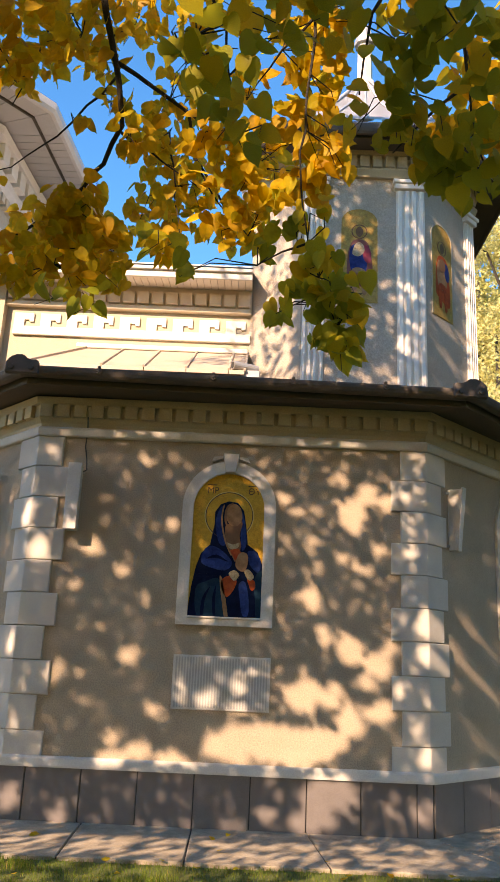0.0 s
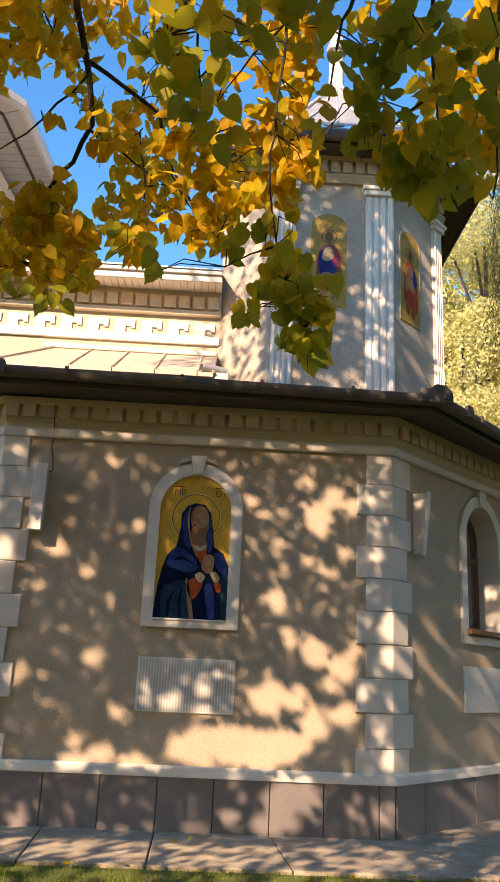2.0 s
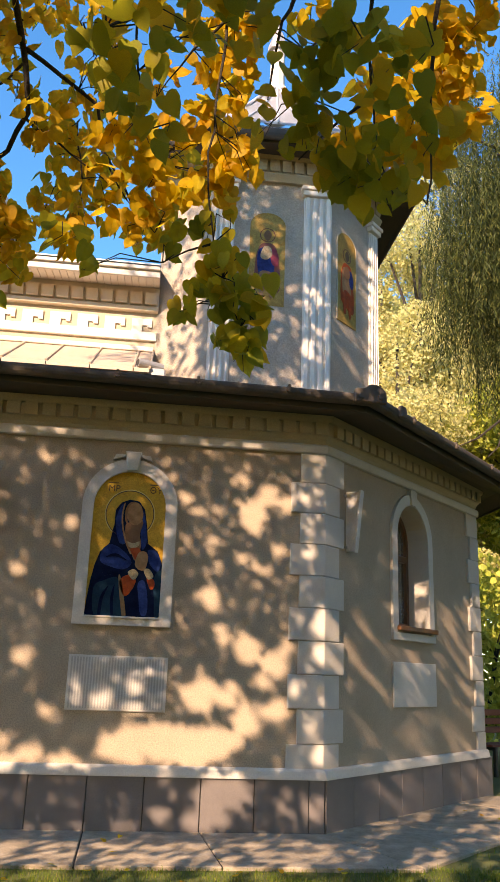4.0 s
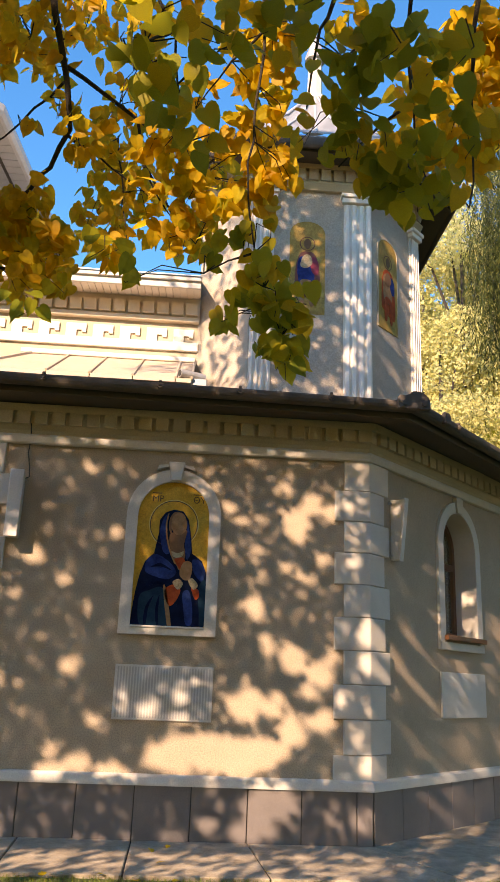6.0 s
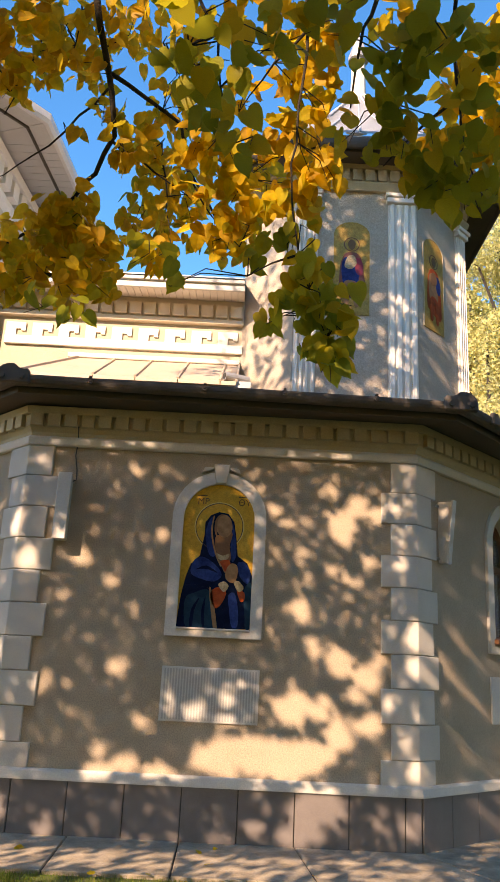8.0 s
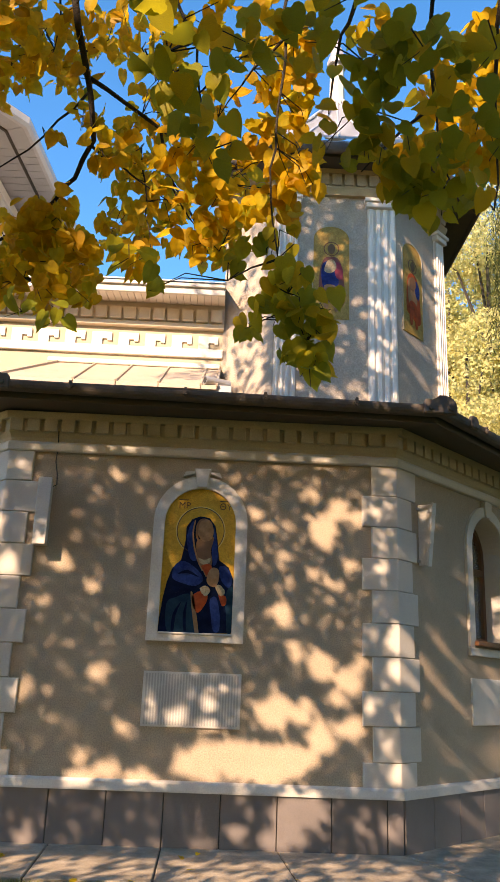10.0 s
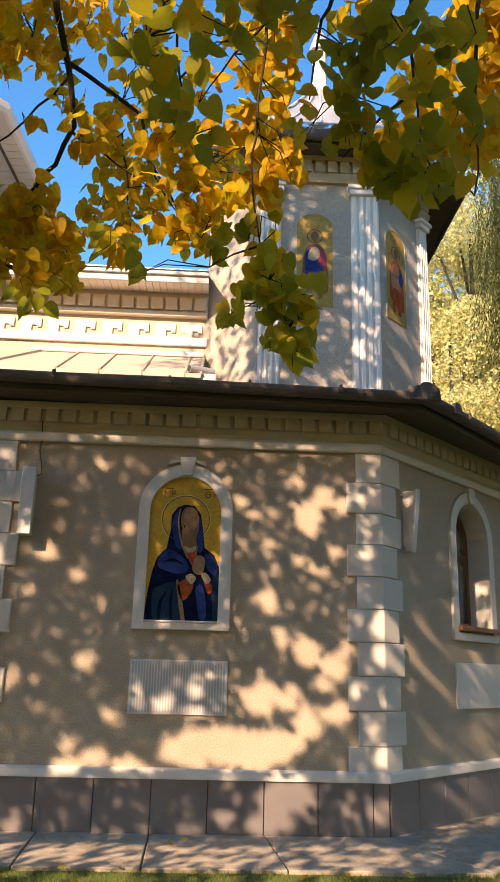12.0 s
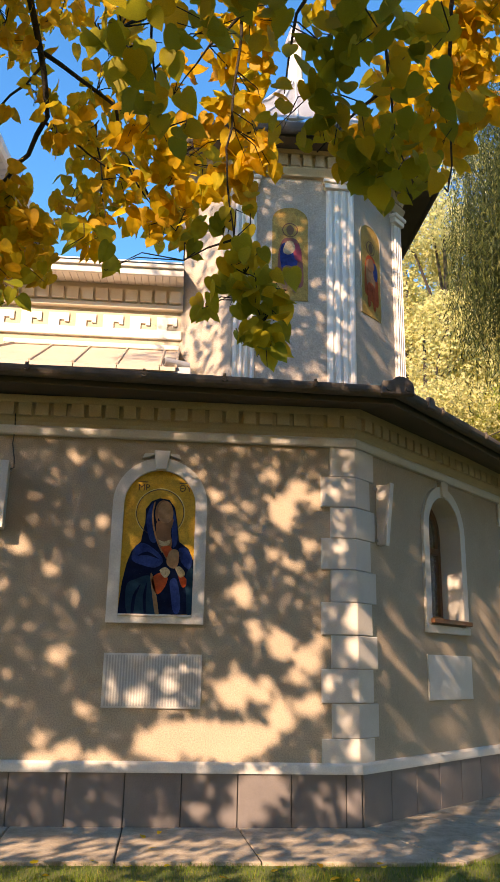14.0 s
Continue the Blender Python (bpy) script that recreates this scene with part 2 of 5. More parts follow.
def band(bm, F, inner, outer, d0, d1):
    """A solid strip between two open lines of equal count."""
    rows = [[bm.verts.new(F(s, d, z)) for s, z in line] for line, d in ((inner, d0), (outer, d0), (outer, d1), (inner, d1))]
    n = len(inner)
    for a in range(4):
        b = (a + 1) % 4
        for i in range(n - 1):
            bm.faces.new((rows[a][i], rows[a][i + 1], rows[b][i + 1], rows[b][i]))
    bm.faces.new([r[0] for r in rows])
    bm.faces.new([r[-1] for r in rows][::-1])


def sweep(bm, path, profile):
    """A closed profile of (d, z) points drawn along a path of (x, y) corners, mitred; d is out to the right of the path."""
    n = len(path)
    rings = []
    for i, (x, y) in enumerate(path):
        dirs = []
        if i > 0:
            dirs.append((Vector((x, y)) - Vector(path[i - 1])).normalized())
        if i < n - 1:
            dirs.append((Vector(path[i + 1]) - Vector((x, y))).normalized())
        norms = [Vector((d.y, -d.x)) for d in dirs]
        m = sum(norms, Vector((0, 0))).normalized()
        m = m / m.dot(norms[0])
        rings.append([bm.verts.new((x + m.x * d, y + m.y * d, z)) for d, z in profile])
    k = len(profile)
    for i in range(n - 1):
        for j in range(k):
            bm.faces.new((rings[i][j], rings[i][(j + 1) % k], rings[i + 1][(j + 1) % k], rings[i + 1][j]))
    bm.faces.new(rings[0])
    bm.faces.new(rings[-1][::-1])


def tube(bm, pts, radii, sides=6):
    """A tapered round limb through points."""
    pts = [Vector(p) for p in pts]
    rings = []
    for i, p in enumerate(pts):
        d = (pts[min(i + 1, len(pts) - 1)] - pts[max(i - 1, 0)]).normalized()
        a = d.orthogonal().normalized()
        b = d.cross(a)
        if rings:
            a = (ref - d * ref.dot(d)).normalized()
            b = d.cross(a)
        ref = a
        rings.append([bm.verts.new(p + (a * math.cos(2 * math.pi * j / sides) + b * math.sin(2 * math.pi * j / sides)) * radii[i]) for j in range(sides)])
    for r0, r1 in zip(rings, rings[1:]):
        for j in range(sides):
            bm.faces.new((r0[j], r0[(j + 1) % sides], r1[(j + 1) % sides], r1[j]))
    bm.faces.new(rings[0][::-1])
    bm.faces.new(rings[-1])


def mesh_part(name, verts, faces, mat, parent, kind="", label=""):
    me = bpy.data.meshes.new(name)
    me.from_pydata(verts, [], faces)
    me.materials.append(M[mat])
    ob = new(name, me)
    if parent:
        ob.parent = parent
        ob.location = -parent.location
    return tagged(ob, label, "", "", kind)


FRONT = Face(0, 0, 0)
RIGHT = Face(2.13, 0, 45)
LEFT = Face(-1.93, 0, -45)        # runs to negative s
SIDE = 4.0
V_LEFT = LEFT(-SIDE, 0, 0)
V_RIGHT = RIGHT(SIDE, 0, 0)
RING = [(V_LEFT.x, 8.0), (V_LEFT.x, V_LEFT.y), (-1.93, 0.0), (2.13, 0.0), (V_RIGHT.x, V_RIGHT.y), (V_RIGHT.x, 8.0)]


# ---------- ground, paving ----------
def ground_height(x, y):
    return -0.045 + 0.012 * noise.noise(Vector((x * 0.9, y * 0.9, 0)))


bm = bmesh.new()
xs = [-400, -120, -40, -16] + [-8 + 0.4 * i for i in range(41)] + [16, 40, 120, 400]
ys = [-400, -120, -40, -18] + [-12 + 0.4 * i for i in range(46)] + [12, 24, 60, 140, 400]
grid = [[bm.verts.new((x, y, ground_height(x, y))) for x in xs] for y in ys]
for j in range(len(ys) - 1):
    for i in range(len(xs) - 1):
        bm.faces.new((grid[j][i], grid[j][i + 1], grid[j + 1][i + 1], grid[j + 1][i]))
ground = tagged(part("ground", bm, "soil", smooth=True), "mown lawn soil with grass and fallen leaves", "ground", kind="structure")

# a strip of concrete slabs round the foot of the building
pavement = thing("pavement", "worn concrete slab strip round the plinth", "pavement", kind="structure")
PAVE = 1.36
bm = bmesh.new()
for F, a, b, tl, tr in ((FRONT, -1.93, 2.13, 0.414, 0.414), (RIGHT, 0, SIDE, 0.414, 0.414), (LEFT, -SIDE, 0, 0.414, 0.414)):
    hexa(bm, [F(a, 0, -0.12), F(b, 0, -0.12), F(b + PAVE * tr - 0.01, PAVE - 0.02, -0.12), F(a - PAVE * tl + 0.01, PAVE - 0.02, -0.12),
              F(a, 0, -0.022), F(b, 0, -0.022), F(b + PAVE * tr - 0.01, PAVE - 0.02, -0.022), F(a - PAVE * tl + 0.01, PAVE - 0.02, -0.022)])
part("slab_bed", bm, "joint", pavement)


def slab(F, s0, s1, t0, t1):
    """One slab; t: how far each end fans out at the lawn side."""
    g = 0.007
    bm = bmesh.new()
    e = random.uniform(-0.004, 0.004)
    hexa(bm, [F(s0 + g, 0.0, -0.1), F(s1 - g, 0.0, -0.1), F(s1 + t1 - g, PAVE, -0.1), F(s0 + t0 + g, PAVE, -0.1),
              F(s0 + g, 0.0, 0.0 + e), F(s1 - g, 0.0, 0.0), F(s1 + t1 - g, PAVE, -0.012 + e), F(s0 + t0 + g, PAVE, -0.012)], 0.006)
    part("slab", bm, "paving", pavement)


slab(FRONT, -1.93, -1.13, -0.56, 0.07)
slab(FRONT, -1.13, -0.10, 0.07, 0.03)
slab(FRONT, -0.10, 0.97, 0.03, 0.10)
slab(FRONT, 0.97, 2.13, 0.10, 0.56)
for k in range(4):
    slab(RIGHT, k, k + 1, -0.56 if k == 0 else 0, 0)
    slab(LEFT, -k - 1, -k, 0, 0.56 if k == 0 else 0)


# ---------- lower storey: walls ----------
annex = thing("annex_wall", "beige roughcast walls of an eight-sided church annex", "wall", kind="structure")
TH = 0.45
bm = bmesh.new()
block(bm, FRONT, -1.93, 2.13, -TH, 0, -0.1, 4.25)
part("wall_front", bm, "stucco", annex)
bm = bmesh.new()
hexa(bm, [LEFT(-SIDE, -TH, -0.1), LEFT(-0.003, -TH, -0.1), LEFT(-0.003, 0, -0.1), LEFT(-SIDE, 0, -0.1), LEFT(-SIDE, -TH, 4.25), LEFT(-0.003, -TH, 4.25), LEFT(-0.003, 0, 4.25), LEFT(-SIDE, 0, 4.25)])
part("wall_left", bm, "stucco", annex)
bm = bmesh.new()
block(bm, Face(V_RIGHT.x, V_RIGHT.y, 90), 0.003, 5, -TH, 0, -0.1, 4.25)
block(bm, Face(V_LEFT.x, V_LEFT.y, -90), -5, -0.003, -TH, 0, -0.1, 4.25)
part("wall_back", bm, "stucco", annex)

# the right wall with its arched opening
WC, WH, WZ, WS, WR = 1.985, 0.425, 1.985, 3.08, 0.45


def arched_wall(F, s0, s1, z0, z1, c, half, zb, zs, rise, depth):
    bm = bmesh.new()
    hole = arch_line(c, half, zb, zs, 20, rise)
    n = len(hole)
    outer = []
    for i, (s, z) in enumerate(hole):
        if i < 3:
            outer.append((s0, (zb, (zb + z1) / 2, z1)[i]))
        elif i >= n - 3:
            outer.append((s1, (z1, (zb + z1) / 2, zb)[i - n + 3]))
        else:
            outer.append((s0 + (s1 - s0) * (i - 2) / (n - 5), z1))
    rows = [[bm.verts.new(F(s, d, z)) for s, z in line] for line, d in ((hole, 0), (outer, 0), (outer, -depth), (hole, -depth))]
    for a in range(4):
        b = (a + 1) % 4
        for i in range(n - 1):
            bm.faces.new((rows[a][i], rows[a][i + 1], rows[b][i + 1], rows[b][i]))
    lo = [[bm.verts.new(F(s, d, z0)) for s in (s0, s1)] for d in (0, -depth)]
    f, k = rows[0], rows[3]
    bm.faces.new((lo[0][0], lo[0][1], rows[1][-1], f[-1], f[0], rows[1][0]))
    bm.faces.new((lo[1][0], lo[1][1], rows[2][-1], k[-1], k[0], rows[2][0]))
    bm.faces.new((f[0], f[-1], k[-1], k[0]))
    bm.faces.new((lo[0][0], rows[1][0], rows[2][0], lo[1][0]))
    bm.faces.new((lo[0][1], rows[1][-1], rows[2][-1], lo[1][1]))
    bm.faces.new((lo[0][0], lo[0][1], lo[1][1], lo[1][0]))
    return bm


part("wall_right", arched_wall(RIGHT, 0.003, SIDE, -0.1, 4.25, WC, WH, WZ, WS, WR, TH), "stucco", annex)

# inside floor and ceiling, so that the opening looks into a closed dark room
bm = bmesh.new()
block(bm, FRONT, V_LEFT.x + 0.2, V_RIGHT.x - 0.2, -7.9, -3.2, 0.02, 0.08)
block(bm, FRONT, -1.8, 2.0, -3.2, -0.4, 0.02, 0.08)
tagged(part("floor", bm, "paving"), "plain concrete floor inside the annex", "floor", kind="structure")
bm = bmesh.new()
block(bm, FRONT, V_LEFT.x + 0.2, V_RIGHT.x - 0.2, -7.9, -2.6, 4.12, 4.2)
block(bm, FRONT, -1.8, 2.0, -2.6, -0.4, 4.12, 4.2)
tagged(part("ceiling", bm, "stucco_light"), "plain plaster ceiling inside the annex", "ceiling", kind="structure")

# corner blocks
LEVELS = [3.727 - 0.3265 * i for i in range(11)]


def quoins(x, y, fa, fb, first_wide, sign):
    """Blocks that wrap a corner, long and short by turns on either face. sign: +1 at the right end of the front."""
    wall = thing("corner_blocks", "pale grey painted corner blocks, long and short by turns", "quoins", (x, y, 0.46), kind="structure")
    for i in range(10):
        wide = (i % 2 == 0) == first_wide
        a, b = (0.355, 0.265) if wide else (0.255, 0.355)
        z1, z0 = LEVELS[i] - 0.003, LEVELS[i + 1] + 0.003
        if i == 9:
            z0 = 0.53
        d = 0.034 + random.uniform(-0.003, 0.003)
        k = d * math.tan(radians(22.5))
        bm = bmesh.new()
        if sign > 0:
            ring = [fa(-a, 0.0, 0), fa(0, 0.0, 0), fb(b, 0.0, 0), fb(b, d, 0), fa(k, d, 0), fa(-a, d, 0)]
        else:
            ring = [fa(a, 0.0, 0), fa(0, 0.0, 0), fb(-b, 0.0, 0), fb(-b, d, 0), fa(-k, d, 0), fa(a, d, 0)]
        lo = [bm.verts.new((p.x, p.y, z0)) for p in ring]
        hi = [bm.verts.new((p.x, p.y, z1)) for p in ring]
        bm.faces.new(lo)
        bm.faces.new(hi[::-1])
        for j in range(6):
            bm.faces.new((lo[j], lo[(j + 1) % 6], hi[(j + 1) % 6], hi[j]))
        bm.edges.ensure_lookup_table()
        es = [e for e in bm.edges if all(v not in (lo[0], lo[1], lo[2], hi[0], hi[1], hi[2]) for v in e.verts)]
        bmesh.ops.bevel(bm, geom=es, offset=0.007, segments=1, affect="EDGES")
        part("block", bm, "quoin", wall)


quoins(2.13, 0, Face(2.13, 0, 0), RIGHT, False, 1)
quoins(-1.93, 0, Face(-1.93, 0, 0), LEFT, False, -1)
quoins(V_RIGHT.x, V_RIGHT.y, Face(V_RIGHT.x, V_RIGHT.y, 45), Face(V_RIGHT.x, V_RIGHT.y, 90), True, 1)

# plinth: separate dark panels on a recessed backing, a pale ledge above
plinth = thing("plinth", "dark grey-brown plinth of flat stone panels", "plinth", kind="structure")
bm = bmesh.new()
sweep(bm, RING[1:5], [(0.0, -0.1), (0.045, -0.1), (0.045, 0.47), (0.0, 0.47)])
part("backing", bm, "joint", plinth)


def panel(F, s0, s1):
    bm = bmesh.new()
    d = 0.062 + random.uniform(-0.003, 0.003)
    block(bm, F, s0 + 0.005, s1 - 0.005, 0.02, d, -0.08, 0.478 + random.uniform(-0.004, 0.002), 0.004)
    part("panel", bm, "plinth", plinth)


s = -1.93 - 0.02
for s1 in (-1.70, -1.17, -0.636, -0.10, 0.43, 0.963, 1.473, 2.0, 2.155):
    panel(FRONT, s, s1)
    s = s1
s = -0.005
while s < SIDE - 0.3:
    panel(RIGHT, s, s + 0.515)
    panel(LEFT, -s - 0.515, -s)
    s += 0.515
bm = bmesh.new()
sweep(bm, RING[1:5], [(0.0, 0.47), (0.085, 0.47), (0.085, 0.485), (0.072, 0.545), (0.055, 0.565), (0.0, 0.565)])
tagged(part("plinth_ledge", bm, "trim"), "pale painted ledge on top of the plinth", "trim", kind="structure")

# ---------- lower cornice ----------
bm = bmesh.new()
sweep(bm, RING, [(0.0, 3.725), (0.05, 3.725), (0.06, 3.74), (0.06, 3.80), (0.045, 3.825), (0.0, 3.83)])
tagged(part("string_course", bm, "trim"), "pale painted string course under the cornice", "trim", kind="structure")
cornice = thing("cornice", "tan cornice with a row of small dentils", "cornice", kind="structure")
bm = bmesh.new()
sweep(bm, RING, [(0.0, 3.832), (0.02, 3.832), (0.03, 3.87), (0.055, 3.905), (0.075, 3.925), (0.075, 4.128), (0.0, 4.128)])
part("frieze", bm, "cornice", cornice)
bm = bmesh.new()
sweep(bm, RING, [(0.078, 4.052), (0.125, 4.052), (0.13, 4.07), (0.14, 4.128), (0.078, 4.128)])
part("moulding", bm, "cornice", cornice)


def dentils(F, s0, s1, pitch, width, d0, d1, z0, z1, parent, mat):
    n = max(1, round((s1 - s0) / pitch))
    step = (s1 - s0) / n
    for i in range(n):
        bm = bmesh.new()
        c = s0 + step * (i + 0.5)
        block(bm, F, c - width / 2, c + width / 2, d0, d1, z0, z1, 0.004)
        part("dentil", bm, mat, parent)


dentils(FRONT, -1.97, 2.17, 0.1835, 0.137, 0.07, 0.125, 3.918, 4.055, cornice, "cornice")
dentils(RIGHT, 0.04, SIDE, 0.1835, 0.137, 0.07, 0.125, 3.918, 4.055, cornice, "cornice")
dentils(LEFT, -SIDE, -0.04, 0.1835, 0.137, 0.07, 0.125, 3.918, 4.055, cornice, "cornice")

# ---------- eaves, gutter and lower roof ----------
eaves = thing("eaves", "dark brown eaves with a round metal gutter", "eaves", kind="structure")
# the eaves stand a little further out over the right wall and fall gently that way
EDGE = [(x + (0.15 if x < 0 else 0.10), y) for x, y in RING]


def eave_fall(x):
    return -0.04 - 0.013 * (x + 1.93) - 0.014 * max(0.0, x - 2.0)


def fallen(bm):
    for v in bm.verts:
        if v.co.z > 4.16:
            v.co.z += eave_fall(v.co.x)
    return bm


bm = bmesh.new()
sweep(bm, EDGE, [(-0.25, 4.132), (0.02, 4.15), (0.50, 4.19), (0.50, 4.26), (-0.25, 4.28)])
part("soffit", fallen(bm), "soffit", eaves)
bm = bmesh.new()
sweep(bm, EDGE, [(0.503, 4.17), (0.525, 4.17), (0.525, 4.30), (0.503, 4.30)])
part("fascia", fallen(bm), "soffit", eaves)
bm = bmesh.new()
prof = [(0.60 - 0.072 * math.cos(a), 4.30 - 0.085 * math.sin(a)) for a in [math.pi * i / 9 for i in range(10)]]
prof += [(0.668, 4.318), (0.655, 4.312), (0.60, 4.26), (0.54, 4.305)]
sweep(bm, EDGE, prof)
part("gutter", fallen(bm), "gutter", eaves, "round brown metal gutter")
GUTTERS = [(Face(0, 0, 0), (-1.25, -0.1, 0.7, 1.62)), (Face(2.23, 0, 45), (0.6, 1.7, 2.8)), (Face(-1.78, 0, -45), (-1.2, -2.3))]
for F, ss in GUTTERS:
    for q in ss:
        bm = bmesh.new()
        block(bm, F, q - 0.014, q + 0.014, 0.525, 0.682, 4.318, 4.34, 0.004)
        tube(bm, [F(q, 0.655, 4.285), F(q, 0.69, 4.285)], [0.034, 0.030], 10)
        tube(bm, [F(q, 0.685, 4.285), F(q, 0.70, 4.285)], [0.016, 0.012], 8)
        part("bracket", fallen(bm), "gutter", eaves)
for cx, w, F0 in ((-2.03, -1, Face(-1.78, 0, -45)), (2.48, 1, Face(2.23, 0, 45))):
    # cast corner piece of the gutter: a scrolled crest with bolted flanges
    bm = bmesh.new()
    crest = [(-0.20, 4.24), (0.20, 4.24), (0.20, 4.345), (0.185, 4.385), (0.15, 4.395), (0.11, 4.37), (0.06, 4.385), (0.03, 4.43), (-0.03, 4.445), (-0.07, 4.42), (-0.11, 4.43), (-0.15, 4.405), (-0.19, 4.36)]
    prism(bm, FRONT, [(cx + 0.01 - 0.03 * (w > 0) - w * q * 0.85, h - 0.02) for q, h in crest], 0.64, 0.70)
    bmesh.ops.bevel(bm, geom=bm.edges[:], offset=0.012, segments=1, affect="EDGES")
    corner_piece = part("gutter_joint", fallen(bm), "gutter", eaves, "scrolled cast corner piece")
    bm = bmesh.new()
    prism(bm, F0, [(w * q, h) for q, h in ((0.24, 4.23), (0.38, 4.24), (0.38, 4.32), (0.36, 4.36), (0.32, 4.35), (0.29, 4.37), (0.26, 4.365))], 0.64, 0.70)
    bmesh.ops.bevel(bm, geom=bm.edges[:], offset=0.012, segments=1, affect="EDGES")
    part("flange", fallen(bm), "gutter", corner_piece)
    for q in (-0.10, 0.10):
        bm = bmesh.new()
        bx = cx + 0.01 - 0.03 * (w > 0) + q
        tube(bm, [(bx, -0.695, 4.28), (bx, -0.72, 4.28)], [0.030, 0.024], 10)
        part("bolt", fallen(bm), "gutter", corner_piece)
bm = bmesh.new()
RS = 0.32
rings = []
for d in (0.56, -1.2, -2.6, -3.2):
    ring = []
    for i, (x, y) in enumerate(EDGE):
        dirs = []
        if i > 0:
            dirs.append((Vector((x, y)) - Vector(EDGE[i - 1])).normalized())
        if i < 5:
            dirs.append((Vector(EDGE[i + 1]) - Vector((x, y))).normalized())
        norms = [Vector((q.y, -q.x)) for q in dirs]
        m = sum(norms, Vector((0, 0))).normalized()
        m = m / m.dot(norms[0])
        ring.append(bm.verts.new((x + m.x * d, y + m.y * d, 4.30 + eave_fall(x) + (0.56 - d) * RS)))
    rings.append(ring)
for a, b in zip(rings, rings[1:]):
    for i in range(5):
        bm.faces.new((a[i], a[i + 1], b[i + 1], b[i]))
bm.faces.new(rings[-1])
bmesh.ops.solidify(bm, geom=bm.faces[:], thickness=0.03)
tagged(part("roof", bm, "roof"), "low brown sheet metal roof over the annex", "roof", kind="structure")

# ---------- window in the right wall ----------
window = thing("window_1", "arched brown wooden window in a deep reveal with pale surround", "window", RIGHT(WC, 0, WZ), kind="structure")
bm = bmesh.new()
inner = arch_line(WC, WH - 0.003, WZ, WS, 20, WR)
outer = arch_line(WC, WH + 0.115, WZ - 0.115, WS, 20, WR + 0.12)
band(bm, RIGHT, inner, outer, -0.02, 0.035)
block(bm, RIGHT, WC - WH - 0.125, WC + WH + 0.125, 0.0, 0.045, WZ - 0.12, WZ - 0.03, 0.006)
surround = part("surround", bm, "trim", window)
bm = bmesh.new()
band(bm, RIGHT, arch_line(WC, WH - 0.014, WZ + 0.001, WS, 20, WR - 0.014), arch_line(WC, WH - 0.005, WZ + 0.001, WS, 20, WR - 0.005), -0.249, 0.034)
part("reveal", bm, "trim", window)
bm = bmesh.new()
prism(bm, RIGHT, [(WC - 0.06, 3.52), (WC + 0.06, 3.52), (WC + 0.09, 3.70), (WC + 0.05, 3.715), (WC - 0.05, 3.715), (WC - 0.09, 3.70)], 0.002, 0.06)
part("keystone", bm, "trim", surround)
bm = bmesh.new()
block(bm, RIGHT, WC - WH + 0.016, WC + WH - 0.016, -0.245, 0.05, WZ + 0.003, WZ + 0.045, 0.006)
block(bm, RIGHT, WC - WH - 0.06, WC + WH + 0.09, 0.05, 0.10, WZ - 0.012, WZ + 0.045, 0.008)
part("window_sill", bm, "wood", window, "brown wooden sill")
bm = bmesh.new()
band(bm, RIGHT, arch_line(WC, WH - 0.075, WZ + 0.11, WS, 20, WR - 0.075), arch_line(WC, WH - 0.004, WZ + 0.04, WS, 20, WR - 0.004), -0.32, -0.25)
block(bm, RIGHT, WC - WH + 0.01, WC + WH - 0.01, -0.32, -0.25, WZ + 0.04, WZ + 0.11)
wframe = part("window_frame", bm, "wood", window)
bm = bmesh.new()
block(bm, RIGHT, WC - WH + 0.07, WC + WH - 0.07, -0.31, -0.245, 2.86, 2.94, 0.008)
part("transom", bm, "wood", wframe)
bm = bmesh.new()
block(bm, RIGHT, WC - 0.035, WC + 0.035, -0.31, -0.242, WZ + 0.11, 2.86, 0.008)
part("mullion", bm, "wood", wframe)
for a, b, z0, z1 in ((WC - 0.34, WC - 0.037, WZ + 0.115, 2.855), (WC + 0.037, WC + 0.34, WZ + 0.115, 2.855)):
    bm = bmesh.new()
    block(bm, RIGHT, a, b, -0.292, -0.286, z0, z1)
    part("pane", bm, "glass", wframe)
bm = bmesh.new()
prism(bm, RIGHT, arch_line(WC, WH - 0.08, 2.945, WS, 16, WR - 0.08), -0.292, -0.286)
part("pane", bm, "glass", wframe)

# ---------- nave wall behind ----------
NAVE = Face(0, 2.6, 0)
nave = thing("nave_wall", "sunlit cream nave wall with a white stepped frieze", "wall", kind="structure")
bm = bmesh.new()
block(bm, NAVE, -4.6, 0.3, -0.5, 0, 4.4, 7.0)
part("wall", bm, "stucco_cream", nave)
bm = bmesh.new()
block(bm, NAVE, -4.8, -3.38, 0.0, 0.14, 4.4, 6.82)
part("pier", bm, "stucco_cream", nave)
bm = bmesh.new()
block(bm, NAVE, -3.25, 0.2, -0.02, 0.05, 5.96, 6.09, 0.006)
part("frieze_base", bm, "white", nave)
s = -3.25
while s < 0.0:
    bm = bmesh.new()
    prism(bm, NAVE, [(s, 6.093), (s + 0.15, 6.093), (s + 0.15, 6.20), (s + 0.225, 6.20), (s + 0.225, 6.17), (s + 0.285, 6.17), (s + 0.285, 6.30), (s, 6.30)], 0.0, 0.028)
    part("key_block", bm, "white", nave)
    s += 0.386
bm = bmesh.new()
block(bm, NAVE, -3.38, 0.2, -0.02, 0.09, 6.40, 6.47, 0.006)
block(bm, NAVE, -3.38, 0.2, -0.02, 0.05, 6.47, 6.80)
part("frieze", bm, "nave_trim", nave)
